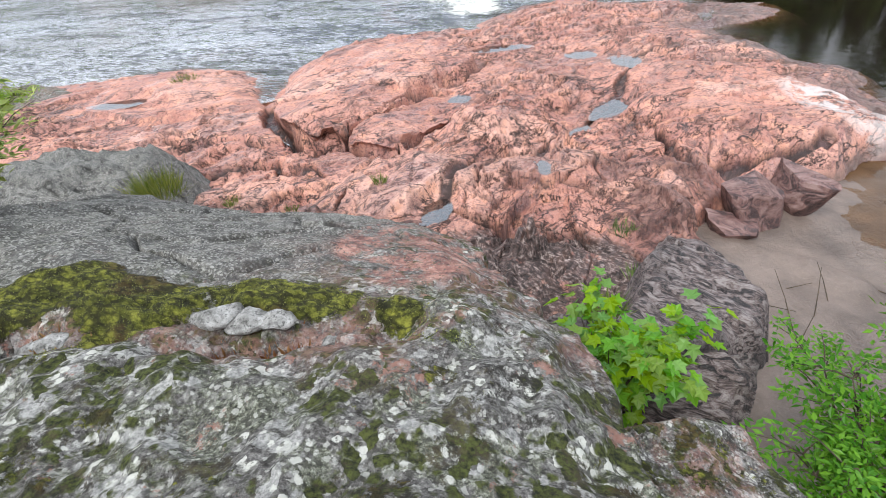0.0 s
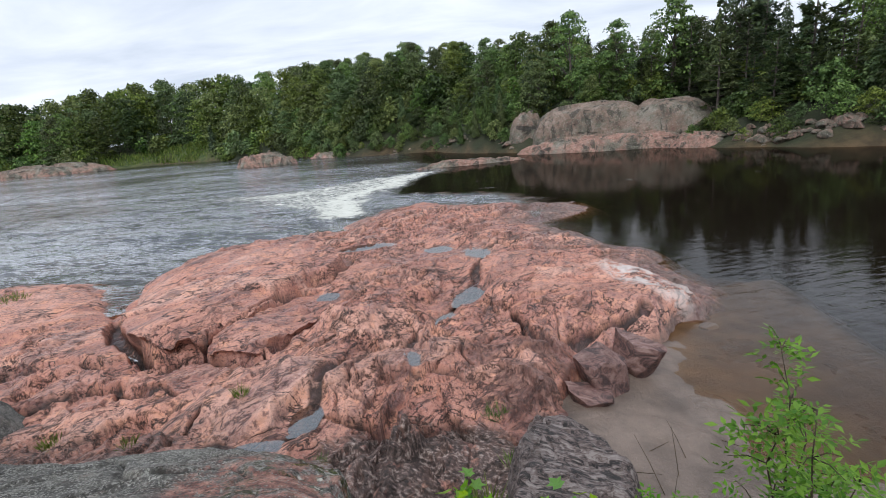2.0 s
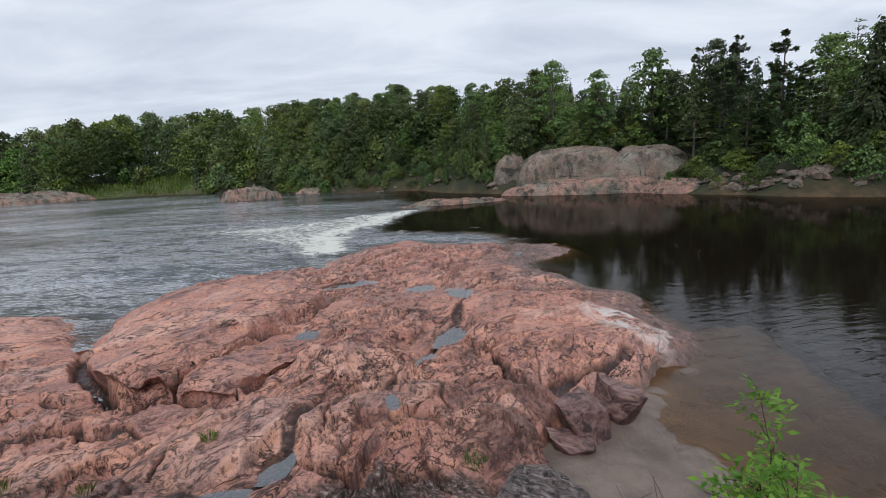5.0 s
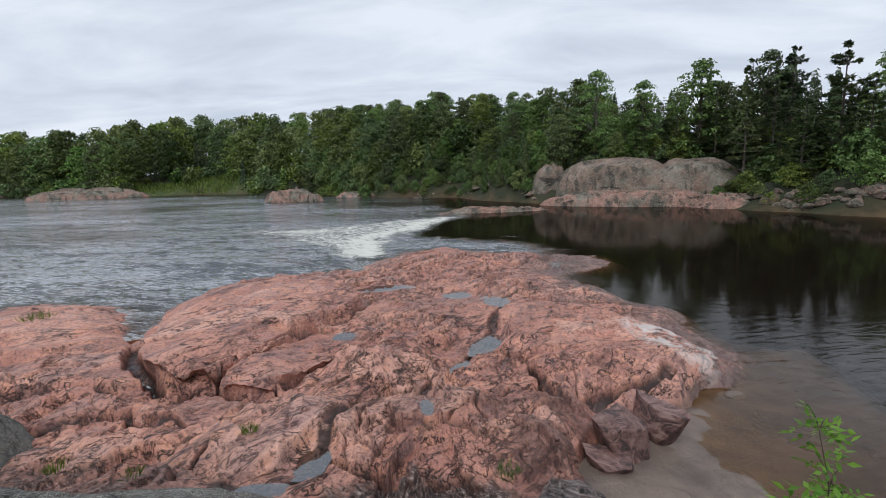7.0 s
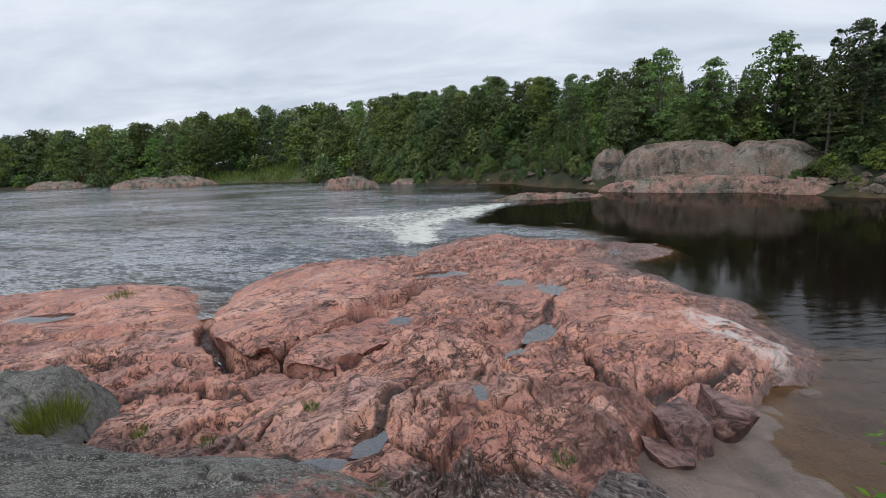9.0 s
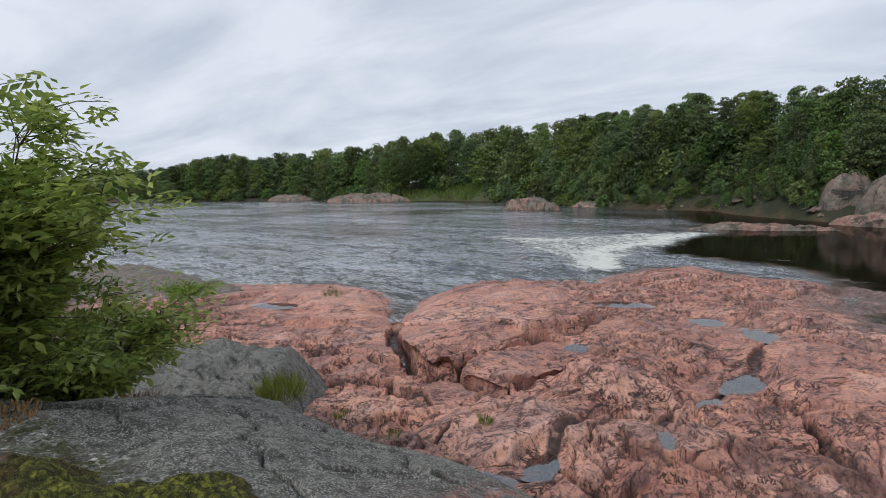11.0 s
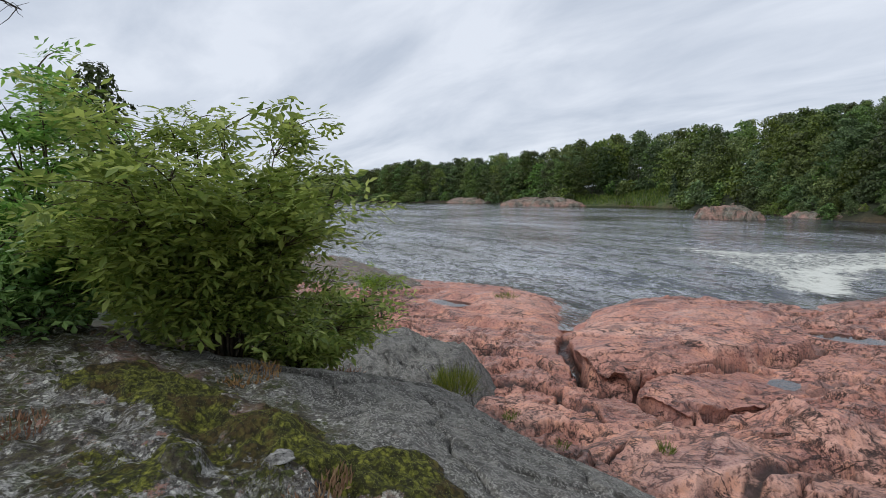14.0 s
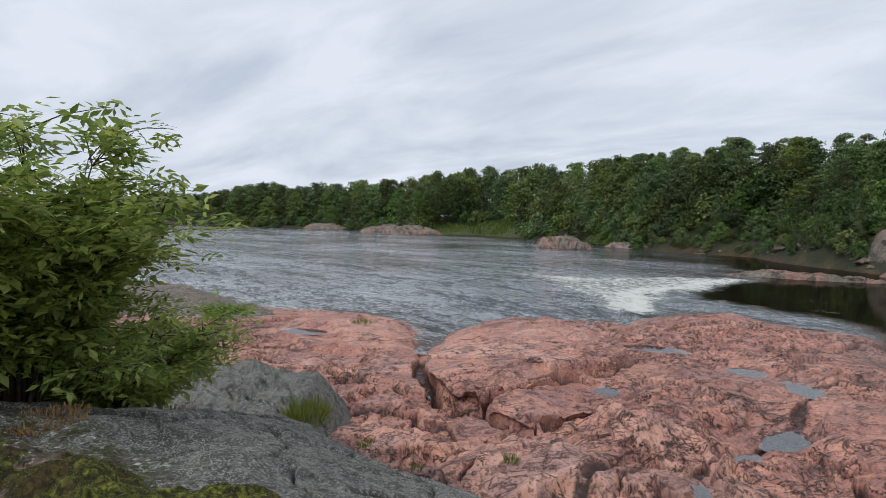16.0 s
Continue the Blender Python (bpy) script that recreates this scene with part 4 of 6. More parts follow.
# ground sheet to the horizon
X, Y = polar(-180, 180, 360, 0.25, 4000, 180)
Z = ground_height(X, Y)
over = np.maximum(pink_height(X, Y), ledge_height(X, Y))
Z = np.where((over > -0.6) & (np.hypot(X, Y) < 60), np.minimum(Z, over - 0.35), Z)
Z = np.where((np.hypot(X, Y) < 9) & (X > 0.1) & (Y > 0.4), np.minimum(Z, sand_height(X, Y) - 0.08), Z)
back = smooth(0.4, -1.2, Y) * smooth(16, 7, np.hypot(X, Y))
Z = Z * (1 - back) + back * (2.45 + 0.1 * fbm(X * 0.7, Y * 0.7, 12))
far_s = inside_distance(X, Y, FAR_SHORE)
tagged(sheet("ground", X, Y, Z, SOIL, None, [("bed", smooth(0.05, -0.3, Z)), ("meadow", smooth(0.2, 1.0, Z) * smooth(9, 4, far_s) * smooth(-45, -55, X) * smooth(-125, -110, X))]),
       "earthy river banks and brown river bed", "ground", "", "structure")

X, Y = polar(-38, 80, 960, 2.0, 28, 600)
Z, joint = pink_surface(X, Y)
tone = tone_of(X, Y)
crust = np.clip(1.25 - bump_at(X, Y, 4.2, 10.2, 0.75, 1.5, 12), 0, 1) ** 0.5
silt = smooth(0.32, 0.10, Z) * smooth(-6, -2, X) + smooth(1.2, 0.4, bump_at(X, Y, 4.9, 21.2, 2.0, 1.9, 10)) + 0.9 * smooth(1.2, 0.5, bump_at(X, Y, 4.9, 15.4, 1.6, 1.0, -30))
lichen = smooth(1.25, 0.8, bump_at(X + 0.15 * fbm(X * 3, Y * 3, 70), Y, -0.20, 4.45, 1.5, 0.85, -10)) + smooth(4.2, 3.6, Y) * smooth(-2.2, -1.5, X) + 0.8 * smooth(5.4, 4.0, Y + 0.15 * X) * smooth(-2, -4, X)
OX, OY = overhang(X, Y)
tagged(sheet("bedrock_outcrop", OX, OY, Z, PINK, Z > -0.45, [("block", tone), ("brown_patch", np.clip(1.5 - bump_at(X, Y, 1.1, 6.2, 1.0, 1.35, 15), 0, 1) + 0.5 * np.clip(1.3 - bump_at(X, Y, -1.0, 6.9, 1.3, 0.8, 10), 0, 1)), ("busy", broken(X, Y)), ("joint", joint), ("crust", crust), ("silt", np.clip(silt, 0, 1)), ("lichen", np.clip(lichen, 0, 1))]),
       "cracked pink granite bedrock running down into the river", "bedrock", "", "structure")

X, Y = ledge_grid()
Z = ledge_height(X, Y)
seam, moss = seam_line(X, Y), moss_cover(X, Y)
bare = np.exp(-((X + 0.55) / 0.5) ** 2 - ((Y - 1.9) / 0.6) ** 2) + 1.4 * smooth(1.15, 0.6, bump_at(X, Y, -0.82, 1.75, 0.30, 0.55, 25)) + 0.5 * np.exp(-((seam + 0.15) / 0.10) ** 2)
roughness = 1 - 0.85 * smooth(0.10, 0.35, seam) * smooth(-0.7, -1.1, X)
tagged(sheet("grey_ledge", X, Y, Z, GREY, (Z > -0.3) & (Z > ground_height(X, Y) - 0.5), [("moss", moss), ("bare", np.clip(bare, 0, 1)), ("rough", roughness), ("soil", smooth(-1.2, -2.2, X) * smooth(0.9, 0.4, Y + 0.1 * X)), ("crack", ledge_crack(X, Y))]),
       "grey lichen and moss covered rock ledge above the bedrock", "rock ledge", "", "structure")

X, Y = polar(40, 90, 260, 13, 40, 160)
Z = shelf_height(X, Y)
ones = np.ones_like(X)
tagged(sheet("shore_shelf", X, Y, Z, GREY, Z > -0.4, [("moss", 0.15 * ones), ("bare", 0.3 * ones), ("rough", 0.8 * ones)]),
       "low grey rock shelf along the near shore", "rock shelf", "", "structure")

X, Y = polar(-75, -5, 160, 1.4, 14, 170)
Z = sand_height(X, Y)
tagged(sheet("sand_beach", X, Y, Z, SAND, Z > -0.5), "wet brown sand sloping into the still water", "sand", "", "structure")

X, Y = polar(-34, 12, 260, 2.4, 5.6, 200)
Z = gneiss_height(X, Y)
tagged(sheet("banded_rock_slab", X, Y, Z, GNEISS, Z > -0.1), "dark grey banded rock slab beside the sand", "rock", "", "structure")


# ---- the river ----
X, Y = polar(-180, 180, 760, 2.5, 4000, 250)
bottom = np.maximum(np.maximum(ground_height(X, Y), pink_height(X, Y) - 0.0), np.where(np.hypot(X, Y) < 15, sand_height(X, Y), -3))
depth = np.clip(-bottom, 0, 3)
glassy_from = np.interp(Y, [0, 22, 25.5, 28, 31, 40, 46, 60, 120], [4.5, 4.5, 3.6, 2.2, -3.4, -2.7, -0.4, -4, -14])
calm_side = smooth(-0.7, 1.0, X - glassy_from + 0.6 * fbm(X / 3, Y / 3, 91))
chop = (1 - calm_side) * smooth(1, 8, -X + 0.4 * Y) * (0.75 + 0.4 * fbm(X / 14, Y / 7, 93)) * smooth(500, 150, np.hypot(X, Y))
wx, wy = X + 0.9 * fbm(X / 3, Y / 3, 94), Y + 1.2 * fbm(X / 3, Y / 3, 96)
body = inside_distance(wx, wy, [(-0.6, 46.5), (-3.0, 40.6), (-4.9, 28), (-4.2, 22.9), (-6.3, 23.3), (-8.2, 26), (-12.5, 30.5), (-18, 33.2), (-26, 38), (-20, 39.4), (-14.6, 38), (-9, 39.8), (-5.2, 43.4)])
tri = smooth(-0.7, 1.3, body) * (0.25 + 0.75 * smooth(-19, -8, X))
edge_white = np.exp(-(line_distance(wx, wy, [(-5.4, 24.2), (-5.4, 28), (-4.2, 35), (-3.4, 40.6), (-1.6, 45)]) / 1.3) ** 2)
trail = np.exp(-(line_distance(wx, wy, [(-12, 35), (-20, 37), (-30, 40), (-38, 44)]) / 1.6) ** 2) * smooth(-44, -14, X)
ripple = np.exp(-(line_distance(X, Y, [(2.2, 25.6), (4.0, 24.9), (5.2, 24.4)]) / 0.30) ** 2) * 0.6
streak = 0.33 * np.exp(-(line_distance(X, Y, [(0.5, 30.5), (4, 29.6), (8, 28.5), (12, 28)]) / 0.16) ** 2) + 0.30 * np.exp(-(line_distance(X, Y, [(1, 34), (6, 34), (12, 32.5)]) / 0.2) ** 2)
foam = np.clip(0.86 * tri + 0.50 * edge_white + 0.42 * trail + ripple + 1.5 * streak, 0, 1.3)
rings = np.exp(-((X - 7.5) / 5.0) ** 2 - ((Y - 7.5) / 5.0) ** 2)
Z = 0.16 * tri * np.abs(fbm(X * 0.9, Y * 0.9, 95)) + 0.05 * chop * fbm(X * 0.7, Y * 0.9, 97, 2) * smooth(60, 20, np.hypot(X, Y))
tagged(sheet("water", X, Y, Z, WATER, bottom < 0.25, [("depth", depth), ("chop", np.clip(chop, 0, 1.3)), ("foam", foam), ("rings", rings)]),
       "dark river with a white rapid and a calm pool", "water", "", "structure")


def pool(cx, cy, rx, ry, turn, level):
    a = np.linspace(0, 2 * np.pi, 28, endpoint=False)
    c, s = math.cos(radians(turn)), math.sin(radians(turn))
    u, v = 1.05 * rx * np.cos(a) * (1 + 0.15 * np.sin(3 * a + cx)), 1.05 * ry * np.sin(a) * (1 + 0.12 * np.cos(2 * a + cy))
    verts = [(0, 0, 0)] + [(p * c - q * s, p * s + q * c, 0) for p, q in zip(u, v)]
    faces = [(0, i + 1, (i + 1) % 28 + 1) for i in range(28)]
    ob = new("puddle", mesh_from("puddle", verts, faces, PUDDLE))
    ob.location = (cx, cy, level - 0.025)
    return tagged(ob, "shallow rain puddle in a hollow of the granite", "puddle", "puddles on the rock", "structure")


for row in POOLS:
    pool(*row)


# ---- boulders ----
def boulder_mesh(name, seed, size, material, cuts=7, level=3, rough=0.04, crisp=True, deep=(0.45, 0.8)):
    rng = np.random.default_rng(seed)
    bm = bmesh.new()
    bmesh.ops.create_icosphere(bm, subdivisions=level + 1, radius=1.0)
    co = np.array([v.co[:] for v in bm.verts])
    for _ in range(cuts):
        d = rng.normal(size=3)
        d /= np.linalg.norm(d)
        h = rng.uniform(*deep)
        over = np.maximum(co @ d - h, 0)
        co = co - over[:, None] * d
    co = co + rough * np.stack([fbm(co[:, 0] * 2.5 + 9 * k, co[:, 1] * 2.5 + co[:, 2] * 1.7, seed + k) for k in range(3)], 1)
    co = co * np.array(size) / 2
    co[:, 2] -= co[:, 2].min()
    for v, p in zip(bm.verts, co):
        v.co = p
    me = bpy.data.meshes.new(name)
    bm.to_mesh(me)
    bm.free()
    me.materials.append(material)
    for p in me.polygons:
        p.use_smooth = not crisp
    return me


def boulder(seed, size, place, material, label, group="", **shape):
    ob = new("boulder", boulder_mesh("boulder", seed, size, material, **shape))
    ob.matrix_world = place
    return tagged(ob, label, "boulder", group)


boulder(3, (1.05, 1.45, 1.35), pose(2.20, 6.62, -0.06, 8, -10, 25), BLOCK_ROCK, "split reddish brown angular boulder on wet sand", "split boulders on the sand", cuts=15, rough=0.02, deep=(0.40, 0.62))
boulder(5, (0.80, 1.5, 1.25), pose(2.68, 6.92, -0.06, -6, 14, 22), BLOCK_ROCK, "split dark grey angular boulder leaning on its twin", "split boulders on the sand", cuts=15, rough=0.02, deep=(0.40, 0.62))
boulder(8, (0.75, 0.8, 0.75), pose(1.72, 6.08, 0.0, 5, 8, 40), BLOCK_ROCK, "small reddish brown boulder on the sand", "split boulders on the sand", cuts=14, rough=0.02, deep=(0.42, 0.65))
boulder(11, (1.15, 1.0, 1.1), pose(0.85, 2.95, 0.05, 0, 8, 20), GNEISS, "banded pale and dark boulder beside the maple", "", cuts=6, rough=0.06)


def near_block():
    X, Y = polar(-88, -2, 150, 0.25, 2.2, 150)
    s = inside_distance(X, Y, [(0.13, 1.42), (0.40, 1.50), (0.68, 1.56), (0.84, 1.32), (1.0, 0.95), (1.25, 0.3), (1.4, -1.2), (0.45, -1.2), (0.30, 0.3), (0.20, 0.8)]) + 0.04 * fbm(X * 4, Y * 4, 101)
    Z = 2.22 - 0.22 * (X - 0.3) - 0.05 * Y + 0.05 * fbm(X * 1.8, Y * 1.8, 103) + 0.02 * fbm(X * 7, Y * 7, 105) - 1.9 * smooth(0.06, -0.35, s)
    ones = np.ones_like(X)
    return tagged(sheet("lichen_boulder", X, Y, Z, GREY, Z > 0.35, [("moss", 0.42 * ones), ("bare", 0.45 * ones), ("rough", ones)]),
                  "broad boulder crusted with pale lichen and moss", "boulder")


near_block()


# ---- far rocks ----
def dome_rock(name, cx, cy, rx, ry, high, turn, seed, material, label, category, flat=3.0, kind="", base=-0.6, rough=0.12, round_by=0.5):
    u = np.linspace(-1.25, 1.25, 90)
    U, V = np.meshgrid(u, u)
    q = (np.abs(U) ** flat + np.abs(V) ** flat) + min(0.22, 2.6 * rough) * fbm(U * 3.1 + seed, V * 3.1, seed + 11)
    f1, f2, cell, tilt = worley(U * 1.6 + 0.4 * fbm(U * 2, V * 2, seed), V * 1.6 + 0.4 * fbm(U * 2, V * 2, seed + 1), seed + 3)
    Z = base + (high - base) * np.clip(1 - q + min(0.16, 2 * rough) * fbm(U * 2.2, V * 2.2, seed + 5), 0, 1) ** round_by
    Z = Z * (1 + 1.5 * rough * (cell - 0.5) + 3 * rough * tilt) + rough * fbm(U * 6, V * 6, seed + 9)
    c, s = math.cos(radians(turn)), math.sin(radians(turn))
    ob = sheet(name, cx + U * rx * c - V * ry * s, cy + U * rx * s + V * ry * c, Z, material, Z > base + 0.05)
    return tagged(ob, label, category, "", kind)


dome_rock("rock_bluff", 16.8, 57.6, 6.4, 4.2, 4.9, -22, 201, FAR_ROCK, "broad grey granite bluff streaked with pink below the trees", "rock bluff", 4.0, "", -0.6, 0.035, 0.36)
dome_rock("rock_bluff", 24.0, 53.6, 4.5, 3.6, 4.6, -24, 207, FAR_ROCK, "rounded brown-grey granite bluff beside a cleft", "rock bluff", 3.4, "", -0.6, 0.03, 0.40)
dome_rock("rock_bluff", 10.4, 62.5, 2.6, 2.6, 4.6, -10, 209, FAR_ROCK, "small grey granite knoll beside the bluff", "rock bluff", 2.6, "", -0.6, 0.05)
dome_rock("shore_rock", 16.6, 53.0, 9.0, 2.9, 1.45, -24, 211, REEF, "flat pale pink shore rock at the water's edge", "shore rock", 3.0, "", -0.5, 0.12)
dome_rock("shore_rock", 23.6, 46.4, 2.9, 1.8, 1.3, -38, 213, REEF, "humped pink shore rock at the water's edge", "shore rock", 2.4, "", -0.5, 0.15)
dome_rock("rock_reef", 2.4, 48.6, 6.0, 1.2, 0.42, 6, 217, REEF, "low pink rock reef breaking the current", "rock reef", 2.2, "", -0.4, 0.15)
dome_rock("rock_islet", -29.8, 80.0, 4.9, 2.6, 2.0, 5, 221, REEF, "rounded pink rock islet in the river", "rock islet", 2.2)
dome_rock("shore_rock", -104, 128, 14, 5, 2.7, 25, 223, FAR_ROCK, "pale rock shelf on the far bank", "shore rock", 2.4)
dome_rock("shore_rock", -20.5, 91, 5.5, 2.6, 1.2, -25, 227, FAR_ROCK, "low grey shore rock below the forest", "shore rock", 2.4)
dome_rock("shore_rock", -170, 156, 14, 6, 2.6, 10, 229, FAR_ROCK, "pale rock shelf on the distant bank", "shore rock", 2.4)


# ---- plants ----
def tube(points, radii, sides=6):
    """A tapered tube along points: its vertices and faces."""
    pts = [Vector([float(c) for c in p]) for p in points]
    verts, faces = [], []
    for i, p in enumerate(pts):
        way = (pts[min(i + 1, len(pts) - 1)] - pts[max(i - 1, 0)]).normalized()
        side = way.cross(Vector((0.31, 0.95, 0.05))).normalized()
        up = way.cross(side)
        for k in range(sides):
            a = 2 * math.pi * k / sides
            verts.append(p + float(radii[i]) * (math.cos(a) * side + math.sin(a) * up))
    for i in range(len(pts) - 1):
        for k in range(sides):
            faces.append((i * sides + k, i * sides + (k + 1) % sides, (i + 1) * sides + (k + 1) % sides, (i + 1) * sides + k))
    faces.append(tuple(range(len(verts) - sides, len(verts))))
    return verts, faces


def tubes(name, list_of, material):
    verts, faces = [], []
    for points, radii, sides in list_of:
        v, f = tube(points, radii, sides)
        n = len(verts)
        verts += [p[:] for p in v]
        faces += [tuple(i + n for i in q) for q in f]
    return mesh_from(name, verts, faces, material)


def leaves_mesh(name, places, normals, ways, lengths, widths, material, fold=0.12):
    """Many small pointed leaves: each two quads on a folded midrib."""
    P, N, W = (np.asarray(a, float) for a in (places, normals, ways))
    L, B = np.asarray(lengths, float)[:, None], np.asarray(widths, float)[:, None]
    N = N / (np.linalg.norm(N, axis=1, keepdims=True) + 1e-9)
    W = W - N * (W * N).sum(1, keepdims=True)
    W = W / (np.linalg.norm(W, axis=1, keepdims=True) + 1e-9)
    S = np.cross(N, W)
    v = np.stack([P, P + W * L * 0.45 + S * B / 2 + N * B * fold, P + W * L, P + W * L * 0.45 - S * B / 2 + N * B * fold], 1)
    n = len(P)
    i = np.arange(n)[:, None] * 4
    tri = np.concatenate([i + np.array([[0, 1, 2]]), i + np.array([[0, 2, 3]])])
    return mesh_from(name, v.reshape(-1, 3), tri, material, False)


def unit(rng, n):
    d = rng.normal(size=(n, 3))
    return d / np.linalg.norm(d, axis=1, keepdims=True)


def broad_tree(seed, high=15.0, wide=7.0, bare=0.25, leaves=2600, leaf=0.42, label=""):
    rng = np.random.default_rng(seed)
    tree = thing("broadleaf_tree", label or "green broadleaf tree with a rounded uneven crown", "tree", "forest on the far bank")
    lean = rng.normal(size=2) * 0.35
    spine = [(lean[0] * t * t, lean[1] * t * t, high * 0.85 * t) for t in np.linspace(0, 1, 6)]
    limbs = [(spine, [0.022 * high * (1 - 0.85 * t) for t in np.linspace(0, 1, 6)], 7)]
    clumps = []
    n = 26
    for i in range(n):
        t = bare + (1 - bare) * (i + rng.uniform(0, 1)) / n
        reach = wide / 2 * math.sin(math.pi * min(1, 0.12 + 0.80 * (t - bare) / (1 - bare)) ** 0.8) * rng.uniform(0.55, 1.12)
        a = i * 2.4 + rng.uniform(-0.5, 0.5)
        z = high * (t * 0.92 + 0.03)
        tip = np.array([lean[0] + reach * math.cos(a), lean[1] + reach * math.sin(a), z + 0.05 * high * rng.uniform(-0.3, 0.7)])
        clumps.append((tip, wide * rng.uniform(0.13, 0.23)))
        if i % 3 != 2:
            clumps.append((tip * np.array([0.5, 0.5, 1]) + np.array([0, 0, 0.05 * high * rng.uniform(-0.5, 1)]), wide * rng.uniform(0.14, 0.22)))
        z0 = max(0.15, t - 0.15) * high * 0.8
        if i % 2 == 0:
            limbs.append(([(0, 0, z0), tuple(tip * np.array([0.5, 0.5, 0]) + np.array([0, 0, z0 + (tip[2] - z0) * 0.6])), tuple(tip)], [0.007 * high, 0.005 * high, 0.02], 4))
    clumps.append((np.array([lean[0], lean[1], high * 0.97]), wide * 0.16))
    part("trunk", tubes("trunk", limbs, BARK), tree)
    P, N = [], []
    per = leaves // len(clumps)
    for c, r in clumps:
        d = unit(rng, per)
        d[:, 2] = np.abs(d[:, 2]) * 0.9 - 0.25
        P.append(c + d * r * rng.uniform(0.55, 1.05, (per, 1)) * np.array([1, 1, 0.75]))
        N.append(d + 0.55 * unit(rng, per) + np.array([0, 0, 0.35]))
    P, N = np.concatenate(P), np.concatenate(N)
    k = len(P)
    part("crown", leaves_mesh("crown", P, N, unit(rng, k), leaf * rng.uniform(0.7, 1.3, k), leaf * rng.uniform(0.6, 1.0, k), BROAD_LEAF), tree)
    return tree


def pine_tree(seed, high=18.0, wide=7.0, bare=0.22, dense=1.0, label=""):
    """A white pine: flat tiers of upswept plumes with gaps between them."""
    rng = np.random.default_rng(seed)
    tree = thing("pine_tree", label or "tall dark white pine with ragged tiers of branches", "tree", "forest on the far bank")
    limbs = [([(0, 0, high * t) for t in (0, 0.3, 0.6, 0.85, 1)], [0.015 * high, 0.012 * high, 0.008 * high, 0.004 * high, 0.01], 7)]
    P, N, W = [], [], []
    tiers = int(high * 0.85)
    for i in range(tiers):
        t = bare + (1 - bare) * (i + rng.uniform(0.2, 0.8)) / tiers
        z = high * t
        s = (t - bare) / (1 - bare)
        reach0 = wide / 2 * (1 - s) ** 0.62 * (0.6 + 0.4 * min(1, s * 5)) + 0.25
        for b in range(rng.integers(4, 7)):
            a = rng.uniform(0, 2 * math.pi)
            reach = reach0 * rng.uniform(0.5, 1.15)
            rise = reach * rng.uniform(-0.02, 0.28) + 0.2 * s
            d = np.array([math.cos(a), math.sin(a), 0])
            end = d * reach + np.array([0, 0, z + rise])
            limbs.append(([(0, 0, z), tuple(d * reach * 0.6 + np.array([0, 0, z + rise * 0.3])), tuple(end)], [0.05, 0.035, 0.012], 3))
            count = int((8 + 20 * reach) * dense)
            q = rng.uniform(0.28, 1.0, count) ** 0.7
            side = np.array([-d[1], d[0], 0])
            spread = 0.30 * reach * np.sin(np.pi * np.minimum(q, 0.96)) + 0.12
            p = d * (reach * q)[:, None] + side * (rng.uniform(-1, 1, count) * spread)[:, None]
            p[:, 2] += z + rise * q ** 1.6 + rng.uniform(-0.06, 0.16, count)
            P.append(p)
            N.append(np.array([0, 0, 0.9]) + 0.75 * unit(rng, count))
            W.append(d + 0.7 * unit(rng, count) + np.array([0, 0, 0.4]))
    part("trunk", tubes("trunk", limbs, BARK), tree)
    P, N, W = np.concatenate(P), np.concatenate(N), np.concatenate(W)
    k = len(P)
    part("crown", leaves_mesh("crown", P, N, W, rng.uniform(0.38, 0.7, k), rng.uniform(0.17, 0.32, k), NEEDLE), tree)
    return tree


def cone_tree(seed, high=9.0, wide=3.2, label="", leaves=2200, material=None, kind_name="cedar_tree", leaf=0.26):
    rng = np.random.default_rng(seed)
    tree = thing(kind_name, label or "narrow green cedar with drooping sprays", "tree", "forest on the far bank")
    part("trunk", tubes("trunk", [([(0, 0, 0), (0, 0, high * 0.6), (0, 0, high * 0.97)], [0.014 * high, 0.008 * high, 0.01], 6)], BARK), tree)
    t = 1 - np.sqrt(rng.uniform(0, 1, leaves)) * 0.97
    a = rng.uniform(0, 2 * np.pi, leaves)
    lump = 0.75 + 0.25 * np.sin(a * 3 + t * 19 + seed) + 0.18 * np.sin(a * 5 - t * 31)
    r = wide / 2 * (1 - t) ** 0.8 * lump * rng.uniform(0.55, 1.08, leaves)
    P = np.stack([r * np.cos(a), r * np.sin(a), high * (0.02 + 0.97 * t)], 1)
    out = np.stack([np.cos(a), np.sin(a), np.full(leaves, 0.5)], 1)
    W = np.stack([np.cos(a), np.sin(a), np.full(leaves, -0.25)], 1) + 0.5 * unit(rng, leaves)
    part("crown", leaves_mesh("crown", P, out + 0.5 * unit(rng, leaves), W, leaf * rng.uniform(0.9, 1.8, leaves), leaf * rng.uniform(0.5, 1.0, leaves), material or CEDAR_LEAF), tree)
    return tree


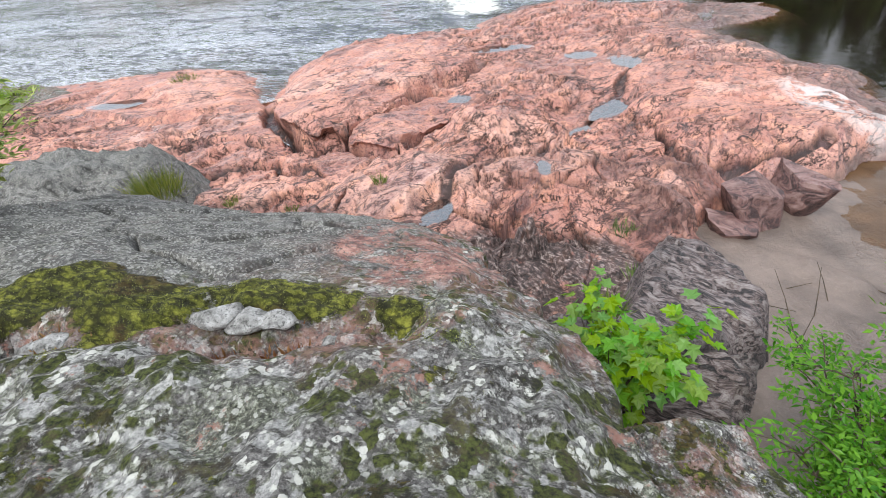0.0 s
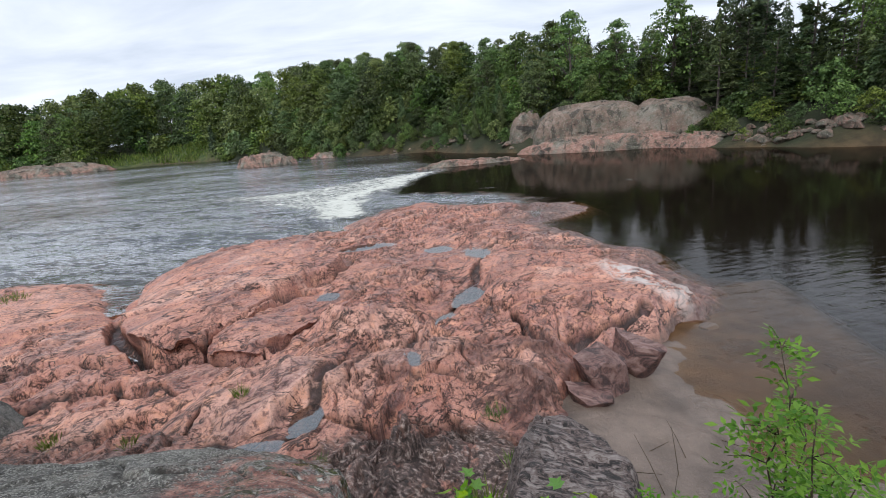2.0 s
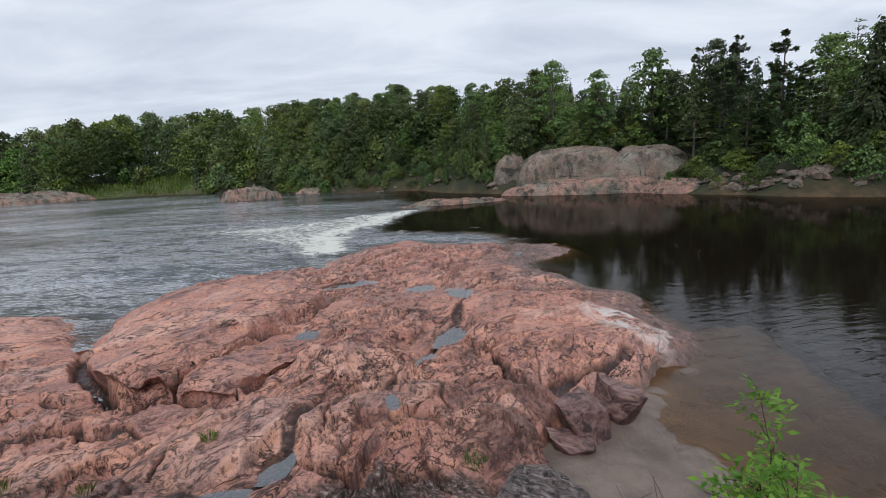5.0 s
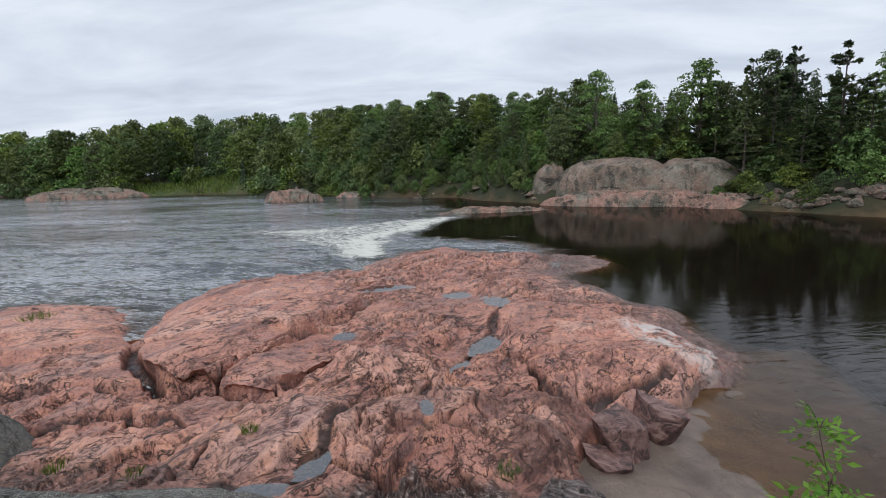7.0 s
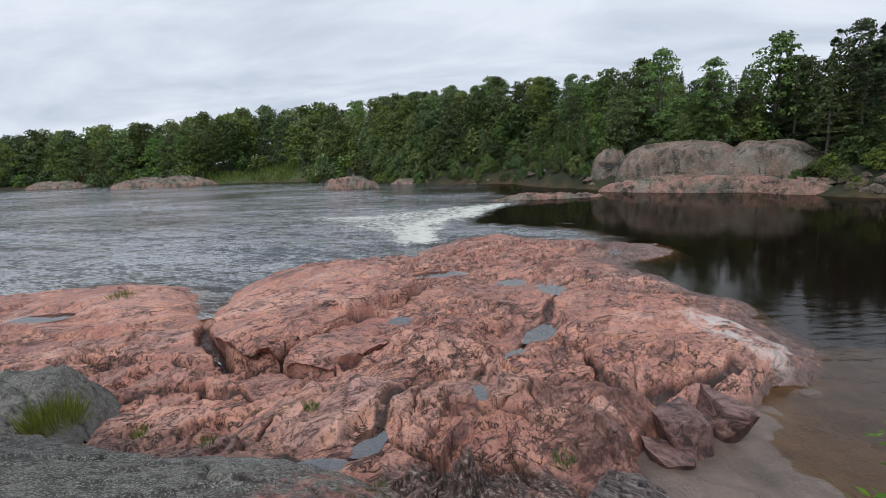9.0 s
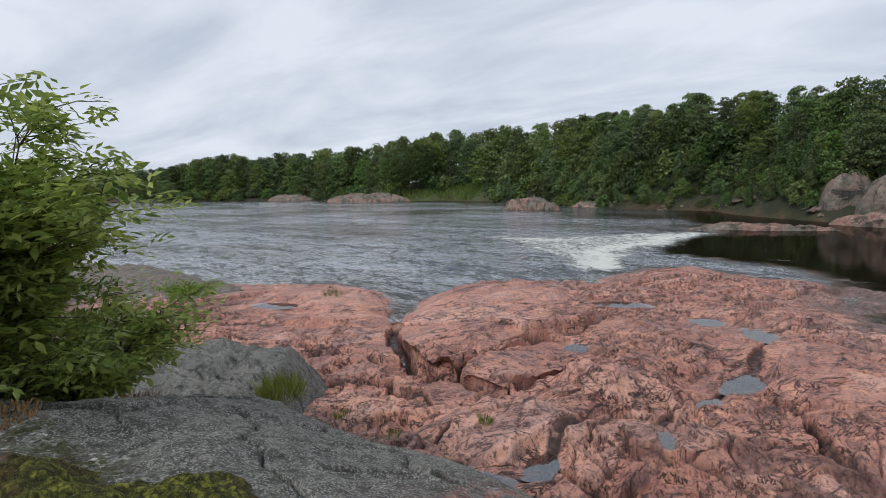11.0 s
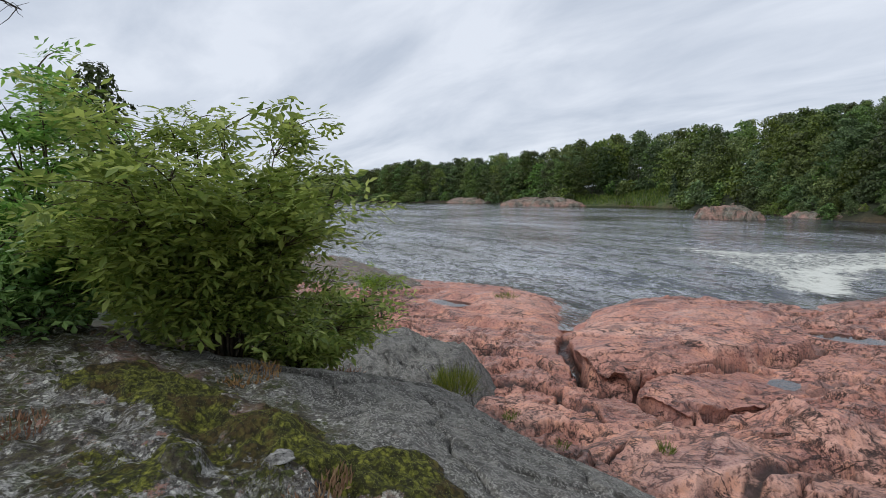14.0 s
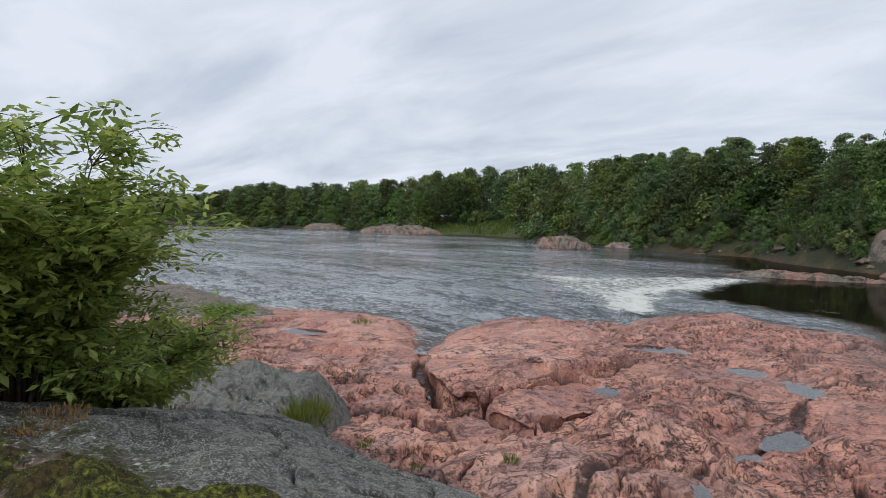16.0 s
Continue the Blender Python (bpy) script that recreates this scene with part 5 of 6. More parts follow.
def plant_trees(made, spots):
    """Puts each made tree at its first spot and copies it to the others; the most distant ones are joined as one wood."""
    spots = sorted(spots, key=lambda s: math.hypot(s[1], s[2]))
    first, count, rest_of = set(), {}, []
    for kind, x, y, z, turn, size in spots:
        m = pose(x, y, z, 0, 0, turn) @ Matrix.Diagonal((size, size, size * 1.0, 1))
        ob = made[kind]
        name = ob.name.split(".")[0]
        if kind not in first:
            first.add(kind)
            ob.matrix_basis = m
        elif count.get(name, 0) < 270:
            copy_thing(ob, m)
        else:
            rest_of.append((ob, m))
        count[name] = count.get(name, 0) + 1
    for kind, ob in enumerate(made):
        if kind not in first:
            for piece in list(ob.children) + [ob]:
                bpy.data.objects.remove(piece)
    rng = np.random.default_rng(9)
    verts, faces, slots, tone, n = [], [], [], [], 0
    materials = [BROAD_LEAF, NEEDLE, CEDAR_LEAF]
    for ob, m in rest_of:
        me = [c for c in ob.children if c.name.startswith("crown")][0].data
        co = np.empty(len(me.vertices) * 3, np.float32)
        me.vertices.foreach_get("co", co)
        turn = np.array(m)
        co = co.reshape(-1, 3) @ turn[:3, :3].T + turn[:3, 3]
        tri = np.empty(len(me.polygons) * 3, np.int32)
        me.loops.foreach_get("vertex_index", tri)
        verts.append(co)
        faces.append(tri.reshape(-1, 3) + n)
        slots.append(np.full(len(me.polygons), materials.index(me.materials[0]), np.int32))
        tone.append(np.full(len(co), rng.uniform(), np.float32))
        n += len(co)
    me = mesh_from("distant_woods", np.concatenate(verts), np.concatenate(faces), BROAD_LEAF, False)
    me.materials.append(NEEDLE)
    me.materials.append(CEDAR_LEAF)
    me.polygons.foreach_set("material_index", np.concatenate(slots))
    me.attributes.new("tone", "FLOAT", "POINT").data.foreach_set("value", np.concatenate(tone))
    tagged(new("distant_woods", me), "dense mixed green woods on the distant bank", "woods", "", "stuff")


MADE = [broad_tree(1, 14, 8.6, 0.06, 2600, 0.47), broad_tree(2, 16, 9.2, 0.1, 2750, 0.47), broad_tree(3, 12, 8.0, 0.05, 2300, 0.47), broad_tree(4, 17, 8.8, 0.1, 2750, 0.47), broad_tree(5, 9, 6.6, 0.03, 2200, 0.38),
        pine_tree(11, 18, 8.0, 0.06, 1.5), pine_tree(12, 16, 7.4, 0.04, 1.5), pine_tree(13, 19, 8.5, 0.08, 1.5), cone_tree(21, 9, 3.4), cone_tree(22, 7, 2.8),
        cone_tree(23, 13, 4.6, "pointed dark green spruce in the forest", 2600, NEEDLE, "spruce_tree", 0.36), broad_tree(6, 4.2, 4.6, 0.02, 1300, 0.34, "low green bush at the water's edge"),
        broad_tree(7, 14, 9.5, 0.04, 1500, 0.62), broad_tree(8, 16, 10, 0.05, 1500, 0.62), broad_tree(9, 12, 9, 0.03, 1400, 0.6),
        pine_tree(14, 16, 7.5, 0.06, 0.3), cone_tree(24, 13, 4.8, "pointed dark green spruce on the distant bank", 900, NEEDLE, "spruce_tree", 0.62), broad_tree(10, 4.5, 6.5, 0.02, 320, 0.85, "low green bush on the distant bank")]


HEIGHTS = [14, 16, 12, 17, 9, 18, 16, 19, 9, 7, 13, 4.2, 14, 16, 12, 16, 13, 4.5]
# bearing to the right of the y axis, and elevation of the tree tops there, in degrees
SKYLINE = ([-75, -64.6, -60, -54.7, -50, -44, -38.7, -32, -23.8, -18.4, -13.5, -9.7, -4, 3.9, 10.6, 14.8, 19.5, 24.2, 29.5, 37, 42.3, 48],
           [1.6, 2.26, 2.5, 3.8, 4.0, 4.4, 4.75, 6.0, 6.4, 6.7, 7.4, 7.7, 8.7, 8.3, 9.1, 8.9, 9.7, 10.2, 10.9, 10.6, 11.2, 12.0])


def forest():
    rng = np.random.default_rng(77)
    spots = []

    def scatter(x0, x1, y0, y1, gap, keep, pick):
        gx, gy = np.meshgrid(np.arange(x0, x1, gap), np.arange(y0, y1, gap))
        gx = gx + rng.uniform(-0.42, 0.42, gx.shape) * gap
        gy = gy + rng.uniform(-0.42, 0.42, gy.shape) * gap
        gx, gy = gx.ravel(), gy.ravel()
        s, z = inside_distance(gx, gy, FAR_SHORE), ground_height(gx, gy)
        off_rock = (bump_at(gx, gy, 17.8, 55.2, 10.2, 4.6, -24) > 1) & (bump_at(gx, gy, -96, 127, 15, 5, 25) > 1)
        for x, y, d, h in zip(gx, gy, s, z):
            if keep(x, y, d) and off_rock[(gx == x) & (gy == y)][0]:
                kind, size = pick(x, y, d)
                spots.append((int(kind), float(x), float(y), float(h) - 0.15, rng.uniform(0, 360), size))

    def near(x, y):
        return x > -34 and math.hypot(x, y) < 118

    def crown_size(kind, x, y, d):
        """Trees stand as high as the woods' outline at their bearing; those at the water's edge are lower."""
        bearing, away = math.degrees(math.atan2(x, y)), math.hypot(x, y)
        top = 4.1 + away * math.tan(radians(float(np.interp(bearing, SKYLINE[0], SKYLINE[1]))))
        room = top - float(ground_height(np.array([float(x)]), np.array([float(y)]))[0])
        share = float(np.interp(d, [2, 6, 10], [0.55, 0.86, 1.05])) * rng.uniform(0.76, 1.06)
        if kind in (5, 6, 7) and rng.uniform() < 0.35:
            share *= 1.12
        return min(max(0.96 * room * share / HEIGHTS[kind], 0.35), 1.8)

    def pick_tree(x, y, d):
        right, roll = float(smooth(20, 26, x)), rng.uniform()
        close = near(x, y)
        if d < 9 and right > 0.5 and close and roll < 0.75:
            kind = rng.choice([5, 6, 7, 10, 0, 4])
        elif d < 5 and roll < 0.45:
            kind = rng.choice([4, 8, 9, 2]) if close else rng.choice([14, 16, 12])
        elif roll < (0.24 if x < 0 else 0.18) + 0.45 * right:
            kind = rng.choice([5, 6, 7, 5, 6, 10]) if close else rng.choice([15, 15, 16])
        else:
            kind = rng.choice([0, 1, 2, 3]) if close else rng.choice([12, 13, 14, 12, 13, 14, 15])
        return kind, crown_size(kind, x, y, d)

    def back_row(x, y, d):
        kind = rng.choice([15, 15, 16] if x > 16 else [12, 14, 15])
        return kind, 0.92 * crown_size(kind, x, y, d)

    def pick_bush(x, y, d):
        return (11 if near(x, y) else 17), rng.uniform(0.5, 1.0) * (0.75 if d < 1.2 else 1.0)
    scatter(-36, 72, 18, 130, 4.0, lambda x, y, d: 2.5 < d < 30 and near(x, y) and math.atan2(x, y) < 0.95, pick_tree)
    scatter(2, 50, 34, 84, 3.0, lambda x, y, d: 3.5 < d < 22 and bump_at(x, y, 20, 62, 17, 12, -26) < 1, lambda x, y, d: (rng.choice([0, 2, 4, 6, 10]), crown_size(4, x, y, d) * rng.uniform(0.35, 0.55)))
    scatter(-36, 62, 18, 130, 1.8, lambda x, y, d: 0.2 < d < 4.5 and near(x, y) and math.atan2(x, y) < 0.95, pick_bush)
    scatter(-10, 50, 30, 110, 2.7, lambda x, y, d: 4.0 < d < 10 and near(x, y) and math.atan2(x, y) < 0.8, lambda x, y, d: (17, rng.uniform(0.4, 0.75)))
    scatter(-420, 10, 90, 230, 5.8, lambda x, y, d: 3 < d < 40 and not near(x, y) and x < 8, pick_tree)
    scatter(-300, 10, 90, 200, 2.9, lambda x, y, d: 0.1 < d < 8.5 and not near(x, y) and x < 8 and bump_at(x, y, -75, 134, 30, 7, -12) > 1, pick_bush)
    scatter(-34, 50, 30, 110, 3.6, lambda x, y, d: 4 < d < 16 and near(x, y) and math.atan2(x, y) < 0.8, lambda x, y, d: (11, rng.uniform(0.9, 1.3)))
    scatter(3, 60, 40, 120, 5.5, lambda x, y, d: 16 < d < 34 and math.atan2(x, y) < 0.8, lambda x, y, d: back_row(x, y, d))
    # cedars beside the bluff, pines that stand down to the shore to the right of it, and the pine above the rest
    for kind, x, y, size in ((8, 2.2, 69.5, 0.66), (8, 4.2, 67.6, 0.78), (9, 5.8, 66.2, 0.8), (8, 7.4, 65.0, 0.62), (6, 27.2, 50.2, 0.80), (5, 29.0, 47.6, 0.78), (10, 30.2, 45.4, 0.85), (6, 31.4, 43.6, 0.80),
                             (7, 33.5, 41.6, 0.70), (5, 35.6, 39.6, 0.72), (10, 34.2, 37.6, 0.8), (6, 37.5, 36.5, 0.8), (0, 26.0, 57.5, 0.95), (3, 21.5, 62.0, 0.88), (1, 16.5, 65.0, 0.88), (2, 12.5, 67.5, 1.0), (7, -6.5, 100.0, 1.0)):
        spots.append((kind, x, y, float(ground_height(np.array([x]), np.array([y]))[0]) - 0.15, rng.uniform(0, 360), size))
    plant_trees(MADE, spots)


forest()


def shore_stones():
    rng = np.random.default_rng(5)
    line = [Vector(p) for p in [(-46, 111), (-25, 93), (-12, 82), (-3, 79), (5.5, 64), (9.5, 58)]] + [Vector(p) for p in [(25, 42.5), (28, 38.5), (32, 34)]]
    mesh = [boulder_mesh("shore_boulder", 300 + k, (1.8, 1.4, 1.1), FAR_ROCK, cuts=6, level=2, rough=0.05) for k in range(4)]
    for i in range(130):
        k = rng.integers(0, len(line) - 1) if i < 80 else rng.integers(6, len(line) - 1)
        if k == 5:
            continue
        p = line[k].lerp(line[k + 1], rng.uniform()) + Vector((rng.uniform(-0.6, 0.6), rng.uniform(0.0, 2.6)))
        ob = new("shore_boulder", mesh[rng.integers(4)])
        size = rng.uniform(0.25, 0.8)
        ob.matrix_world = pose(p.x, p.y, max(0.0, float(ground_height(np.array([p.x]), np.array([p.y]))[0])) - 0.25, rng.uniform(-10, 10), rng.uniform(-10, 10), rng.uniform(0, 360)) @ Matrix.Diagonal((size, size, size, 1))
        tagged(ob, "grey and pink boulder lying along the far shore", "boulder", "boulders along the far shore")


shore_stones()


def shrub(name, label, place, seed, stems, spread, high, sprays, leaflet, material, leaflets=5, rise=0.75, low=0.12, group="", stem_r=0.014, tips=3):
    """A many-stemmed shrub: arching stems, twigs and compound leaves."""
    rng = np.random.default_rng(seed)
    bush = thing(name, label, "shrub", group, "", place)
    twigs, ends = [], []
    for i in range(stems):
        a = 2 * math.pi * (i + rng.uniform(0, 0.8)) / stems
        reach = spread * rng.uniform(0.25, 1.0)
        top = high * rng.uniform(0.6, 1.0) * (1 - 0.35 * (reach / spread) ** 2)
        foot = np.array([math.cos(a), math.sin(a), 0]) * 0.10 * rng.uniform(0.2, 1)
        tip = np.array([math.cos(a) * reach, math.sin(a) * reach, top])
        pts = [foot + (tip - foot) * np.array([t ** 1.3, t ** 1.3, t ** rise]) + 0.03 * rng.normal(size=3) * t for t in np.linspace(0, 1, 7)]
        twigs.append(([tuple(p) for p in pts], [stem_r * (1 - 0.8 * t) for t in np.linspace(0, 1, 7)], 5))
        for k in range(2, 7):
            for j in range(tips):
                d = unit(rng, 1)[0] * np.array([1, 1, 0.5]) + np.array([math.cos(a), math.sin(a), 0.35]) * 0.5
                length = spread * rng.uniform(0.14, 0.38)
                end = pts[k] + d * length
                if end[2] < 0.05:
                    end[2] = 0.05
                twigs.append(([tuple(pts[k]), tuple((pts[k] + end) / 2 + np.array([0, 0, 0.03])), tuple(end)], [stem_r * 0.4, stem_r * 0.3, 0.002], 3))
                ends += [(pts[k], end)] * 1
    P, N, W, L = [], [], [], []
    for i in range(sprays):
        a, b = ends[rng.integers(len(ends))]
        t = rng.uniform(0.3, 1.05)
        base = a + (b - a) * t + 0.02 * rng.normal(size=3)
        if base[2] < low * high and rng.uniform() < 0.6:
            continue
        d = (b - a) / (np.linalg.norm(b - a) + 1e-6) * 0.6 + unit(rng, 1)[0] * np.array([1, 1, 0.4])
        d[2] -= 0.15
        d /= np.linalg.norm(d)
        up = np.array([0, 0, 1.0]) + 0.45 * rng.normal(size=3)
        side = np.cross(up, d)
        side /= np.linalg.norm(side)
        size = leaflet * rng.uniform(0.7, 1.25)
        pairs = leaflets // 2
        for k in range(pairs):
            at = base + d * size * (0.5 + 0.75 * k)
            for sgn in (-1, 1):
                P.append(at)
                W.append(side * sgn + d * 0.55 - np.array([0, 0, 0.25]))
                N.append(up)
                L.append(size * (0.85 + 0.1 * k))
        P.append(base + d * size * (0.5 + 0.75 * (pairs - 0.3)))
        W.append(d - np.array([0, 0, 0.3]))
        N.append(up)
        L.append(size * 1.1)
    part("woody_frame", tubes("woody_frame", twigs, TWIG), bush)
    L = np.array(L)
    tagged(part("foliage", leaves_mesh("foliage", P, N, W, L, L * 0.42, material), bush), kind="stuff")
    return bush


shrub("box_elder_shrub", "dense green leafy shrub growing from the rock ledge", pose(-4.25, 0.92, 2.68), 31, 34, 1.08, 2.32, 7200, 0.086, SHRUB_LEAF, tips=4)
shrub("box_elder_shrub", "low green shrub spilling over the rock edge", pose(-4.45, 1.65, 2.35), 32, 18, 0.95, 1.1, 2000, 0.08, SHRUB_LEAF)
shrub("box_elder_shrub", "taller green leafy shrub behind the first", pose(-5.65, -0.12, 2.5), 33, 26, 0.95, 2.9, 4600, 0.086, SHRUB_LEAF, stem_r=0.02)
shrub("box_elder_shrub", "dark green shrub in the shade at the back", pose(-6.3, -1.7, 2.4), 35, 20, 1.6, 2.6, 2400, 0.09, SHRUB_LEAF, stem_r=0.02)
shrub("box_elder_shrub", "low dark shrub at the foot of taller ones", pose(-4.9, -0.6, 2.55), 36, 18, 1.0, 1.3, 2200, 0.08, SHRUB_LEAF)
shrub("young_sapling", "yellow-green leafy sapling at the edge of the sand", pose(2.2, 2.65, 0.45), 37, 7, 0.55, 2.25, 620, 0.065, SAPLING_LEAF, 5, 0.9, 0.2)
shrub("willow_bush", "bright green bush on the sandy bank", pose(1.75, 2.05, 0.7), 39, 16, 0.75, 1.15, 1700, 0.055, SAPLING_LEAF, 5, 0.8)
shrub("seedling_clump", "low bright green seedlings on the rock shelf", pose(-15.6, 9.3, 0.6), 41, 12, 0.9, 0.7, 420, 0.10, SAPLING_LEAF, 5, 0.8)


def maple_leaf_mesh(seed, size):
    """A five-lobed leaf, slightly cupped."""
    rng = np.random.default_rng(seed)
    angles = [-150, -118, -95, -62, -38, -20, 0, 20, 38, 62, 95, 118, 150]
    reach = [0.42, 0.62, 0.40, 0.86, 0.52, 0.66, 1.0, 0.66, 0.52, 0.86, 0.40, 0.62, 0.42]
    verts = [(0, 0, 0), (0, 0.30 * size, -0.05 * size)]
    for a, r in zip(angles, reach):
        r *= size * 0.68 * rng.uniform(0.9, 1.1)
        verts.append((math.sin(radians(a)) * r, 0.30 * size + math.cos(radians(a)) * r, (0.10 * abs(math.sin(radians(a))) - 0.12 * (r / size) ** 2) * size))
    n = len(verts)
    faces = [(1, i, i + 1) for i in range(2, n - 1)] + [(1, n - 1, 0), (1, 0, 2)]
    return mesh_from("leaf", verts, faces, MAPLE_LEAF, False)


def maple(place, seed, stems, leaves):
    rng = np.random.default_rng(seed)
    plant = thing("maple_seedling", "bright green young maple growing in a cleft of the rock", "shrub", "", "", place)
    shapes = [maple_leaf_mesh(seed + k, s) for k, s in enumerate((0.075, 0.09, 0.105, 0.12))]
    nodes = []
    for i in range(stems):
        a = 2 * math.pi * i / stems + rng.uniform(-0.4, 0.4)
        tip = np.array([math.cos(a) * rng.uniform(0.10, 0.44), math.sin(a) * rng.uniform(0.10, 0.36), rng.uniform(0.6, 1.05)])
        pts = [tip * np.array([t ** 1.4, t ** 1.4, t]) for t in np.linspace(0, 1, 6)]
        part("stem", tubes("stem", [([tuple(p) for p in pts], [0.009, 0.008, 0.007, 0.006, 0.004, 0.002], 5)], TWIG), plant)
        nodes += [(pts[k], tip) for k in (2, 3, 4, 5, 5)]
    for i in range(leaves):
        p, tip = nodes[rng.integers(len(nodes))]
        d = unit(rng, 1)[0] * np.array([1, 1, 0.35])
        at = p + d * rng.uniform(0.04, 0.16) + np.array([0, 0, rng.uniform(0, 0.08)])
        leaf = new("leaf", shapes[rng.integers(4)])
        leaf.parent = plant
        leaf.matrix_basis = Matrix.Translation(at) @ Euler((rng.uniform(-0.9, 0.15), rng.uniform(-0.5, 0.5), math.atan2(-d[0], d[1]) + rng.uniform(-0.6, 0.6))).to_matrix().to_4x4()
    return plant


maple(pose(0.22, 2.28, 0.85), 61, 17, 560)


def tuft(name, label, x, y, z, seed, blades, wide, high, material, group):
    rng = np.random.default_rng(seed)
    a, r = rng.uniform(0, 2 * np.pi, blades), wide * np.sqrt(rng.uniform(0, 1, blades))
    P = np.stack([r * np.cos(a), r * np.sin(a), np.full(blades, -0.02)], 1)
    W = np.stack([np.cos(a) * 0.35, np.sin(a) * 0.35, np.ones(blades)], 1) + 0.25 * rng.normal(size=(blades, 3))
    me = leaves_mesh(name, P, unit(rng, blades) * np.array([1, 1, 0.2]), W, high * rng.uniform(0.5, 1.1, blades), np.full(blades, 0.010), material)
    ob = new(name, me)
    ob.location = (x, y, z)
    return tagged(ob, label, "grass", group)


def rest(x, y):
    px, py = np.array([float(x)]), np.array([float(y)])
    return float(np.max([ledge_height(px, py)[0], pink_height(px, py)[0], gneiss_height(px, py)[0], sand_height(px, py)[0] if x > 0.8 else -1]))


for i, (x, y, wide, high, blades) in enumerate([(-5.75, 4.7, 0.32, 0.42, 520), (-5.0, 2.35, 0.25, 0.26, 300), (-4.75, 4.9, 0.10, 0.16, 70), (-2.85, 5.75, 0.08, 0.2, 60), (-1.55, 4.5, 0.10, 0.26, 110),
                                                  (0.45, 5.35, 0.14, 0.2, 90), (1.05, 5.2, 0.18, 0.2, 110), (0.2, 3.35, 0.14, 0.3, 120), (0.55, 4.45, 0.08, 0.2, 50), (-8.9, 9.2, 0.3, 0.2, 120), (-3.9, 5.0, 0.1, 0.15, 60)]):
    tuft("grass_tuft", "green grass tuft rooted in a crack of the rock", x, y, rest(x, y), 500 + i, blades, wide, high, GRASS_BLADE, "grass tufts in the rock")
for i, (x, y, wide, high, blades) in enumerate([(-0.90, 0.80, 0.15, 0.05, 260), (-1.72, 0.55, 0.13, 0.05, 260), (-1.45, 0.68, 0.08, 0.06, 120), (-4.35, 1.95, 0.22, 0.16, 260), (-3.1, 0.75, 0.2, 0.05, 300), (-2.75, -0.35, 0.16, 0.07, 200)]):
    tuft("dry_grass_patch", "rusty dry grass and pine litter on the ledge", x, y, rest(x, y), 540 + i, blades, wide, high, DRY_GRASS, "dry litter on the ledge")


def moss_fuzz():
    """Short moss shoots standing on the mossy seam of the ledge."""
    rng = np.random.default_rng(91)
    x, y = rng.uniform(-3.2, -0.2, 200000), rng.uniform(0.0, 1.7, 200000)
    m = moss_cover(x, y) + 0.3 * fbm(x * 5, y * 5, 92)
    keep = np.where(m > 0.60)[0][:70000]
    x, y = x[keep], y[keep]
    P = np.stack([x, y, ledge_height(x, y) - 0.004], 1)
    k = len(P)
    me = leaves_mesh("moss", P, unit(rng, k), np.array([0, -0.3, 0.8]) + 0.7 * unit(rng, k), rng.uniform(0.005, 0.011, k), rng.uniform(0.002, 0.004, k), MOSS)
    tagged(new("moss", me), "soft yellow-green moss along the ledge seam", "moss", "", "stuff")


moss_fuzz()


# ---- smaller things ----
def stick(name, label, points, radius, group=""):
    me = tubes(name, [(points, [radius * (1 - 0.5 * k / (len(points) - 1)) for k in range(len(points))], 6)], TWIG)
    return tagged(new(name, me), label, "driftwood", group)


def sand_z(x, y):
    return float(sand_height(np.array([float(x)]), np.array([float(y)]))[0])


for x, y, length, turn, rise in ((2.35, 4.55, 0.55, 75, 0.25), (2.05, 4.2, 0.6, 100, 0.3), (2.6, 4.9, 0.45, 95, 0.2), (1.95, 3.85, 0.5, 60, 0.1), (3.15, 5.2, 0.5, -50, 0.02), (2.2, 5.0, 0.3, 20, 0.02), (1.75, 4.6, 0.4, -20, 0.02)):
    c, s, z = math.cos(radians(turn)), math.sin(radians(turn)), sand_z(x, y)
    stick("dead_stalk", "thin bleached dead stalk on the wet sand", [(x, y, z - 0.01), (x + c * length * 0.5, y + s * length * 0.5, z + rise * 0.6), (x + c * length, y + s * length, z + rise + 0.01)], 0.006, "dead stalks on the sand")
stick("driftwood_stick", "dark wet driftwood stick at the water's edge", [(-8.6, 15.6, 0.12), (-8.0, 15.75, 0.2), (-7.4, 15.9, 0.22), (-6.9, 16.2, 0.16)], 0.035)
stick("driftwood_stick", "dark wet driftwood stick at the water's edge", [(-7.6, 15.85, 0.18), (-7.5, 15.8, 0.36), (-7.42, 15.8, 0.5)], 0.02)
boulder(23, (0.42, 0.30, 0.10), pose(4.75, 8.5, -0.07, 0, 0, 15), SAND, "flat submerged stone in the shallows", "", cuts=4, level=2)
boulder(25, (0.34, 0.26, 0.20), pose(2.95, 8.05, -0.02, 0, 0, 30), BLOCK_ROCK, "small grey stone wedged under the bedrock", "", cuts=6, level=2)
for i, (x, y, size) in enumerate(((-1.04, 0.86, 0.10), (-0.95, 0.87, 0.09), (-0.87, 0.88, 0.08), (-0.70, 0.90, 0.05), (-1.48, 0.66, 0.10), (-1.80, 0.45, 0.07))):
    boulder(60 + i, (size * 1.6, size * 1.1, size * 0.7), pose(x, y, rest(x, y) - size * 0.25, 0, 0, 15 + 9 * i), PALE_STONE, "pale lichen-crusted stone at the edge of the moss", "pale stones on the ledge", cuts=5, level=2, rough=0.10)
